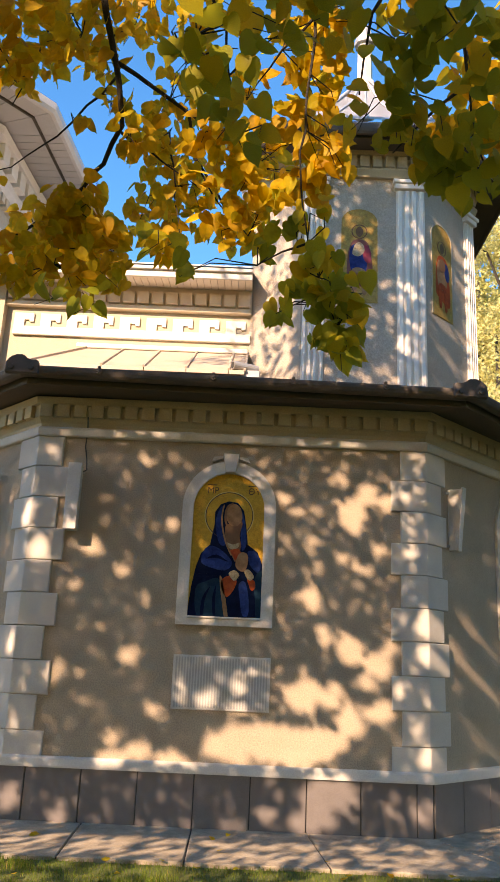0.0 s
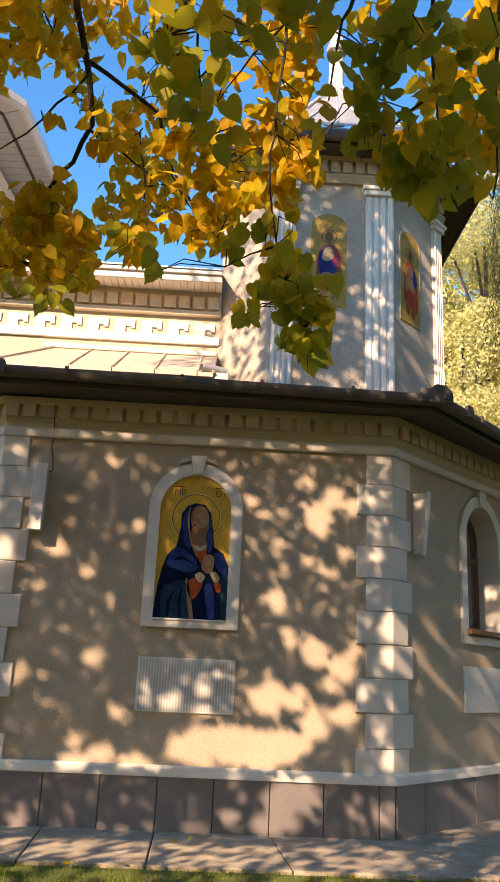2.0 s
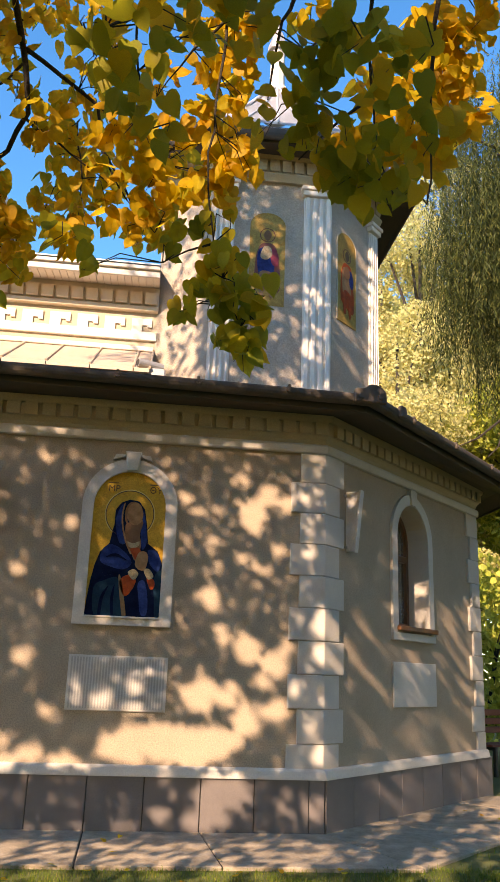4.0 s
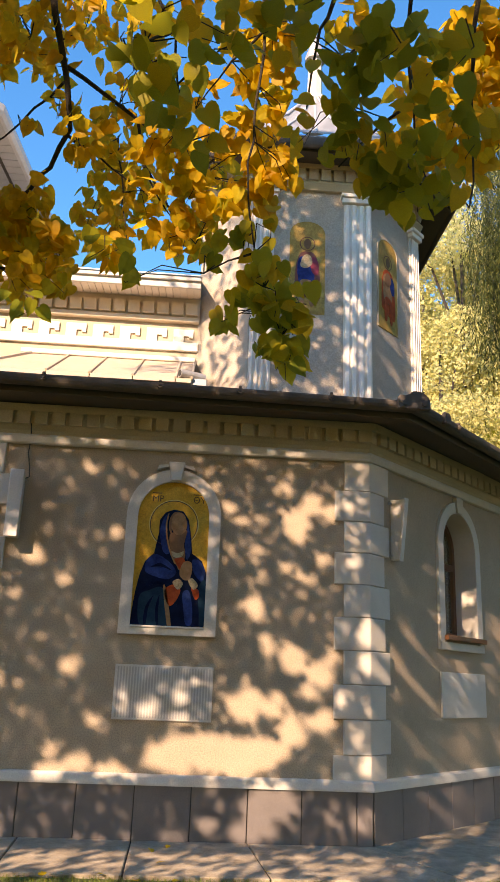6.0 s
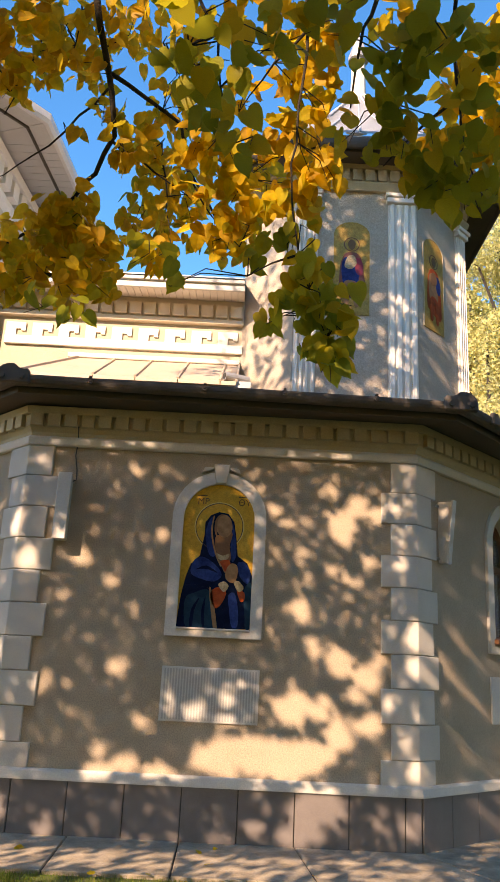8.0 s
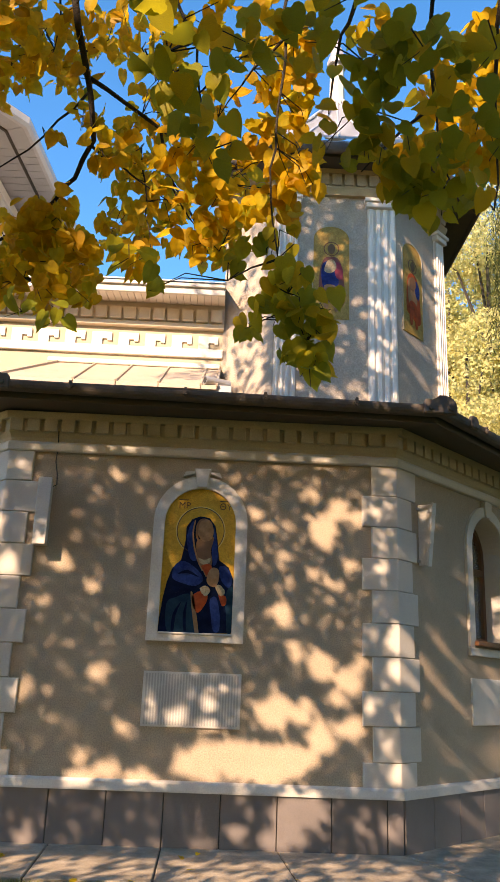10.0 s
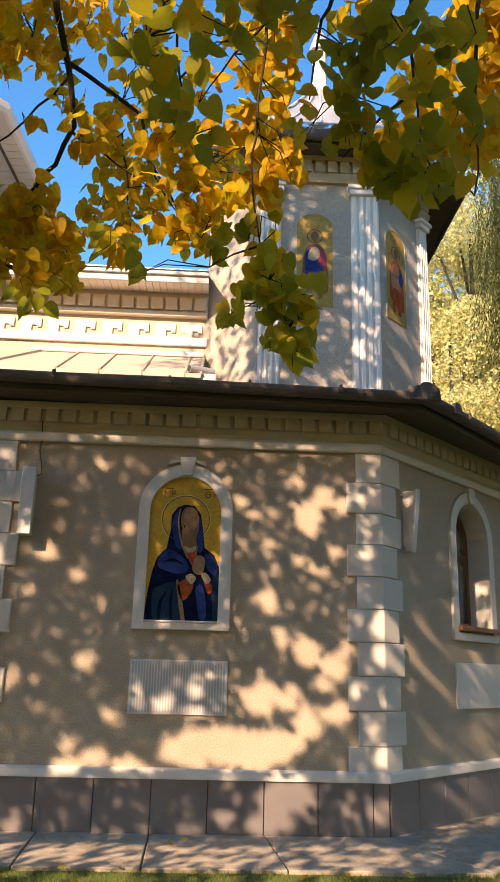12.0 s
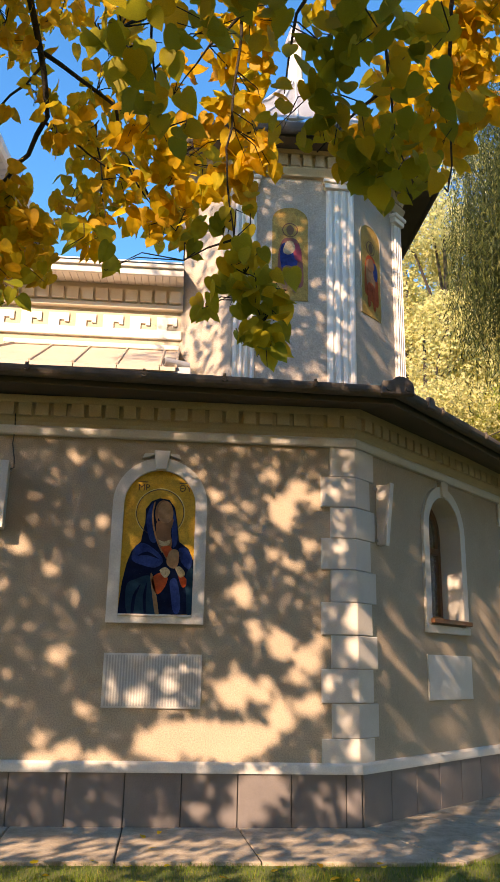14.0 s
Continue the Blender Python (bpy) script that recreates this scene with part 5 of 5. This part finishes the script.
spray("green", (0.26, -6.62, 2.66), 0.05, 0.07, 8)
spray("green", (0.32, -6.61, 2.65), 0.04, 0.05, 5)
spray("green", (0.50, -6.77, 2.83), 0.07, 0.04, 7)
spray("green", (0.62, -6.72, 2.76), 0.04, 0.04, 4)
spray("green", (0.69, -6.74, 2.77), 0.07, 0.08, 13)
spray("green", (0.67, -6.67, 2.69), 0.07, 0.06, 12)
spray("green", (0.72, -6.86, 2.73), 0.09, 0.06, 14)
spray("green", (0.84, -6.68, 2.80), 0.07, 0.08, 11)
spray("green", (0.74, -6.55, 2.68), 0.09, 0.07, 15)
spray("green", (0.83, -6.58, 2.68), 0.07, 0.07, 12)
spray("green", (0.80, -6.51, 2.61), 0.09, 0.06, 14)
spray("green", (0.90, -6.44, 2.64), 0.06, 0.06, 8)
spray("green", (0.66, -6.55, 2.70), 0.05, 0.04, 6)
spray("green", (0.57, -6.48, 2.79), 0.03, 0.06, 5)
spray("green", (0.51, -6.18, 2.52), 0.05, 0.07, 11)
spray("green", (0.41, -6.21, 2.38), 0.02, 0.05, 4)
spray("green", (0.55, -6.23, 2.40), 0.06, 0.06, 11)
spray("green", (0.63, -6.25, 2.42), 0.02, 0.02, 1)
spray("green", (0.57, -6.19, 2.30), 0.05, 0.05, 9)
spray("green", (0.47, -6.13, 2.65), 0.06, 0.06, 10)
spray("green", (0.38, -6.02, 2.67), 0.05, 0.05, 7)
spray("green", (0.12, -6.10, 2.56), 0.03, 0.05, 4)
spray("green", (0.02, -6.05, 2.66), 0.04, 0.05, 4)
spray("green", (0.51, -6.34, 2.60), 0.02, 0.02, 2)
spray("green", (-0.15, -6.08, 2.44), 0.04, 0.04, 4)
spray("green", (-0.26, -6.11, 2.44), 0.03, 0.03, 3)
spray("green", (0.45, -6.76, 2.82), 0.04, 0.04, 4)
spray("green", (0.89, -6.82, 2.78), 0.08, 0.08, 9)
spray("green", (0.97, -6.64, 2.70), 0.07, 0.09, 9)
spray("green", (0.95, -6.55, 2.59), 0.06, 0.06, 7)
spray("green", (0.55, -6.20, 2.38), 0.04, 0.04, 5)
spray("green", (0.57, -6.20, 2.29), 0.04, 0.04, 6)
spray("green", (0.51, -6.20, 2.33), 0.04, 0.04, 4)
spray("green", (0.61, -6.20, 2.36), 0.04, 0.04, 3)
spray("green", (0.41, -6.20, 2.39), 0.04, 0.04, 5)
spray("green", (0.54, -6.20, 2.48), 0.04, 0.04, 5)
spray("green", (0.60, -6.20, 2.42), 0.04, 0.04, 3)
spray("green", (0.48, -6.20, 2.41), 0.04, 0.04, 4)
spray("green", (0.56, -6.20, 2.24), 0.04, 0.04, 3)
spray("green", (0.47, -6.20, 2.53), 0.04, 0.04, 4)
spray("green", (0.56, -6.83, 2.88), 0.28, 0.05, 14)
spray("green", (0.23, -6.88, 2.80), 0.16, 0.04, 8)

# leaves that can be told apart hang one by one
meshes = []
for k in range(6):
    v = LEAF_V.copy()
    v[:, 2] += 0.12 * rng.normal() * v[:, 0] ** 2 * 4 + 0.1 * rng.normal() * v[:, 1] ** 2
    v[:, 0] *= rng.uniform(0.88, 1.12)
    me = bpy.data.meshes.new("leaf")
    me.from_pydata(v.tolist(), [], LEAF_F)
    me.materials.append(M["leaf_green"])
    me.shade_smooth()
    meshes.append(me)
places, sizes = SPRAYS["green"]
order = sorted(range(len(places)), key=lambda i: places[i][1])
rot = facing(len(places), 0.6, 0.6)
for i in order[:300]:
    ob = new("leaf", meshes[i % 6])
    ob.parent = lime
    m = Matrix.LocRotScale(Vector(places[i]) - lime.location, Matrix(rot[i].tolist()).to_quaternion(), Vector([sizes[i]] * 3))
    ob.matrix_basis = m
rest = order[300:]
if rest:
    scatter("green_leaves", [places[i] for i in rest], [sizes[i] for i in rest], rot[rest], (LEAF_V, LEAF_F), "leaf_mixed", lime)
places, sizes = SPRAYS["yellow"]
scatter("yellow_leaves", places, sizes, facing(len(places), 0.65, 0.75), (LEAF_V, LEAF_F), "leaf_yellow", lime)

# the crown above: dense, with gaps through which the sun falls
GAPS = []
GAPS += [(0.30, 0.76, 0.38, 0.19), (0.80, 0.75, 0.46, 0.19), (1.16, 0.80, 0.20, 0.15), (0.55, 0.88, 0.28, 0.10), (0.92, 1.24, 0.20, 0.17), (1.19, 1.25, 0.11, 0.13), (1.41, 1.04, 0.20, 0.16), (1.69, 1.12, 0.12, 0.13), (1.36, 1.69, 0.15, 0.15), (1.62, 1.53, 0.17, 0.11), (1.52, 1.40, 0.10, 0.09), (1.10, 1.83, 0.07, 0.11), (0.96, 2.17, 0.13, 0.10), (1.38, 3.02, 0.15, 0.18), (1.54, 3.30, 0.13, 0.10), (1.73, 3.19, 0.10, 0.11), (1.22, 3.40, 0.11, 0.07), (1.46, 3.18, 0.13, 0.07), (1.66, 2.68, 0.08, 0.09), (1.29, 2.58, 0.10, 0.07), (1.47, 2.50, 0.10, 0.05), (0.97, 2.74, 0.08, 0.09), (1.02, 3.09, 0.06, 0.06), (0.66, 3.19, 0.06, 0.07)]
GAPS += [(0.51, 3.40, 0.07, 0.06), (0.78, 3.08, 0.10, 0.05), (0.69, 3.68, 0.04, 0.06), (-0.77, 3.52, 0.08, 0.07), (-0.38, 3.51, 0.05, 0.04), (-0.48, 2.87, 0.07, 0.07), (-1.27, 2.61, 0.12, 0.10), (-1.18, 2.87, 0.06, 0.06), (-0.96, 2.39, 0.10, 0.07), (-1.40, 2.21, 0.07, 0.06), (-1.50, 1.40, 0.08, 0.09), (-1.31, 1.38, 0.05, 0.06), (-0.52, 1.04, 0.10, 0.09), (-0.93, 0.80, 0.07, 0.10), (-0.68, 0.66, 0.15, 0.11), (-0.89, 0.58, 0.17, 0.10), (-0.35, 0.61, 0.18, 0.09), (-0.11, 0.54, 0.13, 0.05), (-0.26, 1.23, 0.07, 0.12), (-0.01, 1.15, 0.10, 0.09), (0.28, 1.27, 0.08, 0.09), (0.29, 1.09, 0.15, 0.07), (0.13, 1.58, 0.05, 0.09), (0.85, 3.71, 0.07, 0.02)]
GAPS += [(1.42, 3.75, 0.07, 0.02), (-0.64, 3.78, 0.08, 0.04), (-0.16, 3.79, 0.07, 0.03), (-0.80, 1.55, 0.08, 0.10), (1.93, 3.25, 0.10, 0.06), (2.16, 1.95, 0.15, 0.16), (2.15, 1.65, 0.13, 0.12), (1.86, 1.30, 0.07, 0.10), (2.03, 0.94, 0.06, 0.07), (2.13, 0.71, 0.10, 0.12), (2.03, 2.64, 0.12, 0.05), (-1.78, 3.57, 0.08, 0.07), (-1.99, 2.93, 0.10, 0.15), (-1.81, 2.55, 0.15, 0.13), (-2.01, 1.60, 0.08, 0.13), (0.69, 1.43, 0.05, 0.05), (1.20, 0.31, 0.29, 0.18), (1.05, 0.09, 0.26, 0.11), (0.63, 0.11, 0.10, 0.09), (-1.31, 0.04, 0.10, 0.12), (-1.79, 0.17, 0.12, 0.15), (1.78, 0.21, 0.07, 0.07), (2.11, 0.21, 0.11, 0.11), (0.27, 0.01, 0.11, 0.05)]
GAPS += [(-0.10, 0.01, 0.06, 0.05), (1.74, 1.71, 0.08, 0.10), (-1.21, 1.08, 0.07, 0.06), (2.42, 2.32, 0.13, 0.06), (2.42, 1.87, 0.12, 0.06), (3.03, 3.44, 0.15, 0.06), (2.76, 2.57, 0.13, 0.06), (2.40, 1.26, 0.13, 0.09), (2.87, 1.55, 0.10, 0.06), (2.55, 0.75, 0.12, 0.06), (3.20, 0.30, 0.20, 0.06), (2.95, 0.55, 0.14, 0.05), (2.50, 0.35, 0.12, 0.05), (2.75, 0.25, 0.10, 0.05), (2.62, 1.00, 0.08, 0.05), (3.10, 0.10, 0.20, 0.05), (2.20, 0.10, 0.10, 0.05)]
G = np.array(GAPS)
KX, KZ = SUN.x / SUN.y, SUN.z / -SUN.y


def crown(n, x0, x1, z0, z1, gaps=False, near=3.2, far=8.5, clear=0.0):
    """Leaves of the crown, counted by where their shade would fall on the plane of the front wall."""
    sx, sz = rng.uniform(x0, x1, n), rng.uniform(z0, z1, n)
    if gaps:
        keep = np.ones(n, bool)
        for gx, gz, rx, rz in G:
            keep &= ((sx - gx) / (rx + clear)) ** 2 + ((sz - gz) / (rz + clear)) ** 2 > 1
        sx, sz = sx[keep], sz[keep]
    out = []
    for a, b in zip(sx, sz):
        for k in range(8):
            d = rng.uniform(near, far) if k < 6 else rng.uniform(8.4, 13.0)
            p = (a - KX * d, -d, b + KZ * d)
            dx, dy, dz = p[0] - 0.4, p[1] + 8.2, p[2] - 1.45
            seen = dy > -0.3 and -0.48 * max(dy, 0) - 0.5 < dx < 0.68 * max(dy, 0) + 0.5 and dz < 1.12 * max(dy, 0) + 0.4
            if p[2] > 3.3 and not seen:
                out.append(p)
                break
    return out


P_ALL, S_ALL = [], []
for size, args in (
    (0.086, (23000, -3.2, 0.3, -0.3, 4.5, True, 5.0, 10.0)),
    (0.080, (13500, 0.3, 2.6, -0.3, 4.5, True, 3.6, 8.4)),
    (0.10, (1500, 2.6, 3.4, -0.3, 4.5, True, 3.2, 5.5)),
    (0.14, (2000, 3.4, 8.0, -4.5, 4.5)),
    (0.11, (1100, 5.2, 7.6, -2.4, 0.6)),
    (0.10, (800, -1.7, -0.4, 6.2, 9.8)),
    (0.12, (3600, -3.2, 2.3, -4.5, -0.3)),
    (0.12, (600, 2.3, 3.4, -4.5, -0.3, False, 3.2, 5.2)),
    (0.14, (3600, -7.5, -3.2, -4.5, 3.0)),
    # the dense side of the crown, which keeps the low sprays in shade
    (0.12, (450, 2.7, 4.5, -2.2, 1.0, False, 8.6, 12.5)),
    # thinner boughs that fleck the tower
    (0.16, (2500, -0.4, 1.75, 6.0, 10.3)),
):
    q = crown(*args)
    P_ALL += q
    S_ALL += [size] * len(q)
rot = turns(len(P_ALL), 0.7, 0.8)
scatter("crown_leaves", P_ALL, S_ALL, rot, (SIMPLE_V, SIMPLE_F), "leaf_yellow", lime)


# ---------- weeping willow ----------
willow = thing("willow_tree", "weeping willow with long hanging green strands", "tree", (9.0, 5.0, -0.05))
bm = bmesh.new()
tube(bm, [(9.0, 5.0, -0.1), (8.95, 5.0, 1.0), (8.7, 4.9, 4.0), (8.3, 4.7, 7.5), (7.8, 4.5, 10.5), (7.6, 4.4, 12.0)], [0.38, 0.30, 0.25, 0.2, 0.12, 0.05], 12)
part("trunk", bm, "bark", willow, smooth=True)
LP, LR, LS = [], [], []
bm = bmesh.new()
for k in range(9):
    tip = Vector((random.uniform(5.2, 9.5), random.uniform(3.0, 6.0), random.uniform(10.0, 13.0)))
    tube(bm, [(8.3, 4.7, 7.0 + 0.4 * k), tuple(Vector((8.3, 4.7, 8.5 + 0.4 * k)).lerp(tip, 0.5)), tip], [0.09, 0.05, 0.015], 6)
tube(bm, [(8.6, 4.85, 5.2), (7.2, 4.6, 5.9), (6.3, 4.4, 5.9), (5.7, 4.3, 5.4), (5.3, 4.2, 5.2)], [0.06, 0.045, 0.03, 0.018, 0.006], 6)
tube(bm, [(6.3, 4.4, 5.9), (6.1, 4.4, 5.3), (5.9, 4.4, 5.1)], [0.02, 0.014, 0.006], 6)
part("bough", bm, "bark", willow)
for k in range(3000):
    x = 5.2 + 4.3 * random.random() ** 1.2
    x = x + 0.12 * math.sin(19 * x)
    y = random.uniform(3.2, 6.0)
    top = random.uniform(7.6, 13.0)
    low = 6.95 + 0.35 * noise.noise(Vector((x * 2.1, y, 0))) * 2 + random.uniform(-0.5, 1.6) + max(0, (6.1 - x)) * 1.1
    if x > 5.3 and random.random() < 0.3:
        low -= random.uniform(0, 1.0)
    z, p = top, Vector((x + 0.3, y, top))
    drift = random.uniform(-0.10, 0.03)
    while p.z > low:
        p = p + Vector((drift * 0.06 + random.uniform(-0.008, 0.008), random.uniform(-0.01, 0.01), -0.055))
        LP.append(tuple(p))
        LS.append(random.uniform(0.09, 0.16))
scatter("willow_foliage", LP, LS, turns(len(LP), 0.35, 0.45), (NARROW_V, NARROW_F), "willow", willow)


# ---------- far trees and shrubs ----------
def far_tree(x, y, h, r, mat, n, size, label, base=0.25, squash=1.0):
    """A tapered trunk, limbs and a ragged crown of many small leaf clumps."""
    t = thing("tree", label, "tree", (x, y, -0.05), "trees behind the church")
    bm = bmesh.new()
    tube(bm, [(x, y, -0.1), (x + 0.1, y, h * 0.3), (x, y + 0.1, h * 0.7), (x, y, h * 0.92)], [h * 0.014, h * 0.011, h * 0.006, 0.03], 9)
    part("trunk", bm, "bark", t, smooth=True)
    lobes = []
    bm = bmesh.new()
    for k in range(22):
        a, u = random.uniform(0, 2 * math.pi), random.uniform(base, 0.95)
        rr = r * math.sin(math.pi * min(0.97, 0.12 + 0.82 * (u - base) / (1 - base))) * random.uniform(0.45, 0.95)
        c = Vector((x + rr * math.cos(a), y + rr * math.sin(a) * squash, h * u))
        tube(bm, [(x, y, h * u * 0.72), tuple(Vector((x, y, h * u * 0.85)).lerp(c, 0.6)), c], [h * 0.004, h * 0.0025, 0.012], 5)
        lobes.append((c, r * random.uniform(0.28, 0.46)))
    part("limb", bm, "bark", t)
    pl, sz = [], []
    for c, q in lobes:
        m = n // len(lobes)
        d = rng.normal(0, 1, (m, 3))
        d /= np.linalg.norm(d, axis=1)[:, None]
        rad = q * rng.uniform(0.35, 1.0, m) ** 0.5
        pl += (np.array(c[:]) + d * rad[:, None] * np.array((1, 1, 0.8))).tolist()
        sz += (size * rng.uniform(0.6, 1.3, m)).tolist()
    scatter("crown", pl, sz, turns(len(pl), 0.7, 0.8), (SIMPLE_V[:, :] * 1.0, SIMPLE_F[1:5]), mat, t)
    return t


far_tree(7.7, 15.0, 13.5, 3.4, "far_yellow", 80000, 0.105, "slim autumn tree with dense pale yellow leaves behind the church", 0.1)
far_tree(9.4, 17.5, 19.0, 6.0, "far_yellow", 80000, 0.125, "tall autumn tree with pale yellow leaves behind the church")
far_tree(14.0, 21.0, 19.0, 6.0, "far_yellow", 30000, 0.25, "tall autumn tree with pale yellow leaves beyond the willow")
far_tree(6.8, 23.0, 19.0, 5.5, "far_yellow", 50000, 0.18, "tall autumn tree with yellow leaves at the wood's edge")
far_tree(11.0, 13.0, 9.6, 3.6, "far_green", 36000, 0.15, "broad green and yellow tree behind the annex", 0.15)
far_tree(16.5, 15.0, 13.0, 4.6, "far_green", 18000, 0.26, "broad green tree beside the wood", 0.15)


far_tree(11.0, 28.0, 23.0, 7.0, "far_yellow", 30000, 0.32, "tall autumn tree with pale leaves on the slope behind")
# unseen row added behind the camera to hold sky light off the walls
for k in range(9):
    bx, bh = -21 + 4.6 * k + random.uniform(-0.8, 0.8), random.uniform(7.7, 8.7) * (1.9 if k > 4 else 1.0)
    far_tree(bx, -15.5 - random.uniform(0, 2.0), bh, 3.4, "leaf_mixed" if k % 2 else "far_yellow", 7000, 0.34, "added out-of-view tree with thinning autumn leaves, screens sky light", 0.12)


# unseen trees added on the right to block sky light on the right wall
for bx, by, bh in ((18.0, 3.5, 14.0), (20.5, -6.0, 15.0), (19.0, 9.0, 13.0), (17.5, -12.0, 15.0)):
    far_tree(bx, by, bh, 4.2, "leaf_mixed", 9000, 0.34, "added out-of-view green and amber tree, screens sky light from the right", 0.1)


def shrub(x, y, h, r, n, label):
    t = thing("shrub", label, "shrub", (x, y, -0.05), "shrubs by the lawn")
    bm = bmesh.new()
    for k in range(7):
        a = random.uniform(0, 6.28)
        tube(bm, [(x, y, -0.06), (x + 0.3 * r * math.cos(a), y + 0.3 * r * math.sin(a), h * 0.5), (x + 0.7 * r * math.cos(a), y + 0.7 * r * math.sin(a), h * 0.85)], [0.03, 0.02, 0.008], 5)
    part("stem", bm, "bark", t)
    d = rng.normal(0, 1, (n, 3))
    d /= np.linalg.norm(d, axis=1)[:, None]
    rad = rng.uniform(0.3, 1.0, n) ** 0.4 * (1 + 0.2 * np.sin(5 * d[:, 0] + 3 * d[:, 2]))
    p = np.array((x, y, h * 0.55)) + d * rad[:, None] * np.array((r, r, h * 0.5))
    p = p[p[:, 2] > 0.05]
    scatter("foliage", p.tolist(), rng.uniform(0.08, 0.17, len(p)), turns(len(p), 0.6, 0.7), (SIMPLE_V, SIMPLE_F), "far_green", t)


shrub(6.9, 7.6, 3.9, 1.3, 2600, "tall green shrub growing beyond the annex corner")
shrub(8.4, 8.8, 3.2, 1.4, 2200, "leafy green shrub at the edge of the lawn")
shrub(10.5, 9.0, 3.0, 1.5, 1800, "leafy green shrub below the willow")

bench = thing("garden_bench", "dark red slatted garden bench on the lawn", "bench", (6.6, 5.6, -0.05))
for k in range(4):
    bm = bmesh.new()
    block(bm, Face(6.6, 5.6, 30), -0.8, 0.8, -0.2 + 0.11 * k, -0.11 + 0.11 * k, 0.42, 0.455, 0.006)
    part("slat", bm, "bench_red", bench)
for k in range(3):
    bm = bmesh.new()
    block(bm, Face(6.6, 5.6, 30), -0.8, 0.8, -0.28, -0.24, 0.60 + 0.14 * k, 0.70 + 0.14 * k, 0.006)
    part("back_slat", bm, "bench_red", bench)
for s in (-0.65, 0.65):
    bm = bmesh.new()
    block(bm, Face(6.6, 5.6, 30), s - 0.03, s + 0.03, -0.24, -0.18, -0.1, 0.98, 0.005)
    block(bm, Face(6.6, 5.6, 30), s - 0.03, s + 0.03, 0.12, 0.18, -0.1, 0.42, 0.005)
    block(bm, Face(6.6, 5.6, 30), s - 0.03, s + 0.03, -0.18, 0.12, 0.36, 0.42, 0.005)
    part("leg", bm, "dark", bench)

# ---------- grass and fallen leaves ----------
BLADE_V = np.array([(-0.05, 0, 0), (0.05, 0, 0), (0.03, -0.08, 0.55), (0.0, -0.30, 1.0), (-0.03, -0.08, 0.55)], dtype=float)
BLADE_F = [(0, 1, 2, 4), (4, 2, 3)]


def lawn(n, x0, x1, y0, y1, h):
    gx, gy = rng.uniform(x0, x1, n), rng.uniform(y0, y1, n)
    right = (gx - 2.13) * 0.7071 - gy * 0.7071
    left = (-gx - 1.93) * 0.7071 - gy * 0.7071
    edge = 1.33 + 0.06 * np.sin(7 * gx) + 0.04 * np.sin(17 * gx + 1)
    ok = (-gy > edge) | (right > edge) | (left > edge)
    gx, gy = gx[ok], gy[ok]
    tall = np.array([0.6 + 0.8 * max(0.0, noise.noise(Vector((a * 2.2, b * 2.2, 3)))) for a, b in zip(gx, gy)])
    pl = [(a, b, ground_height(a, b) - 0.004) for a, b in zip(gx, gy)]
    m = len(pl)
    yaw, lean = rng.uniform(0, 2 * np.pi, m), rng.normal(0, 0.3, m)
    r = np.zeros((m, 3, 3))
    for i in range(m):
        c, s, k, q = math.cos(yaw[i]), math.sin(yaw[i]), math.cos(lean[i]), math.sin(lean[i])
        r[i] = np.array([[c, -s, 0], [s, c, 0], [0, 0, 1]]) @ np.array([[1, 0, 0], [0, k, -q], [0, q, k]])
    return pl, h * tall * rng.uniform(0.6, 1.3, m), r


pl, sz, r = lawn(60000, -3.4, 4.6, -3.0, -1.25, 0.055)
pl2, sz2, r2 = lawn(14000, 2.2, 9.0, -2.0, 7.0, 0.065)
grass = scatter("grass", pl + pl2, np.concatenate([sz, sz2]), np.concatenate([r, r2]), (BLADE_V, BLADE_F), "grass", None)
tagged(grass, "short uneven green grass beside the paving", "grass", kind="stuff")
fallen_p, fallen_s = [], []
for k in range(170):
    x, y = random.uniform(-3.0, 5.5), random.uniform(-3.0, 1.5)
    if y > -0.15 and x < 2.3 + y + 0.3:
        continue
    on_slab = y > -1.36 and x < 4.0
    if on_slab and random.random() < 0.8:
        continue
    fallen_p.append((x, y, 0.012 if on_slab else ground_height(x, y) + 0.045))
    fallen_s.append(random.uniform(0.045, 0.085))
n = len(fallen_p)
rot = np.zeros((n, 3, 3))
for i in range(n):
    rot[i] = np.array(Euler((random.uniform(-0.25, 0.25), random.uniform(-0.25, 0.25), random.uniform(0, 6.28))).to_matrix())
tagged(scatter("fallen_leaves", fallen_p, fallen_s, rot, (LEAF_V, LEAF_F), "leaf_yellow", None), "dry yellow fallen leaves on paving and grass", "leaves", kind="stuff")
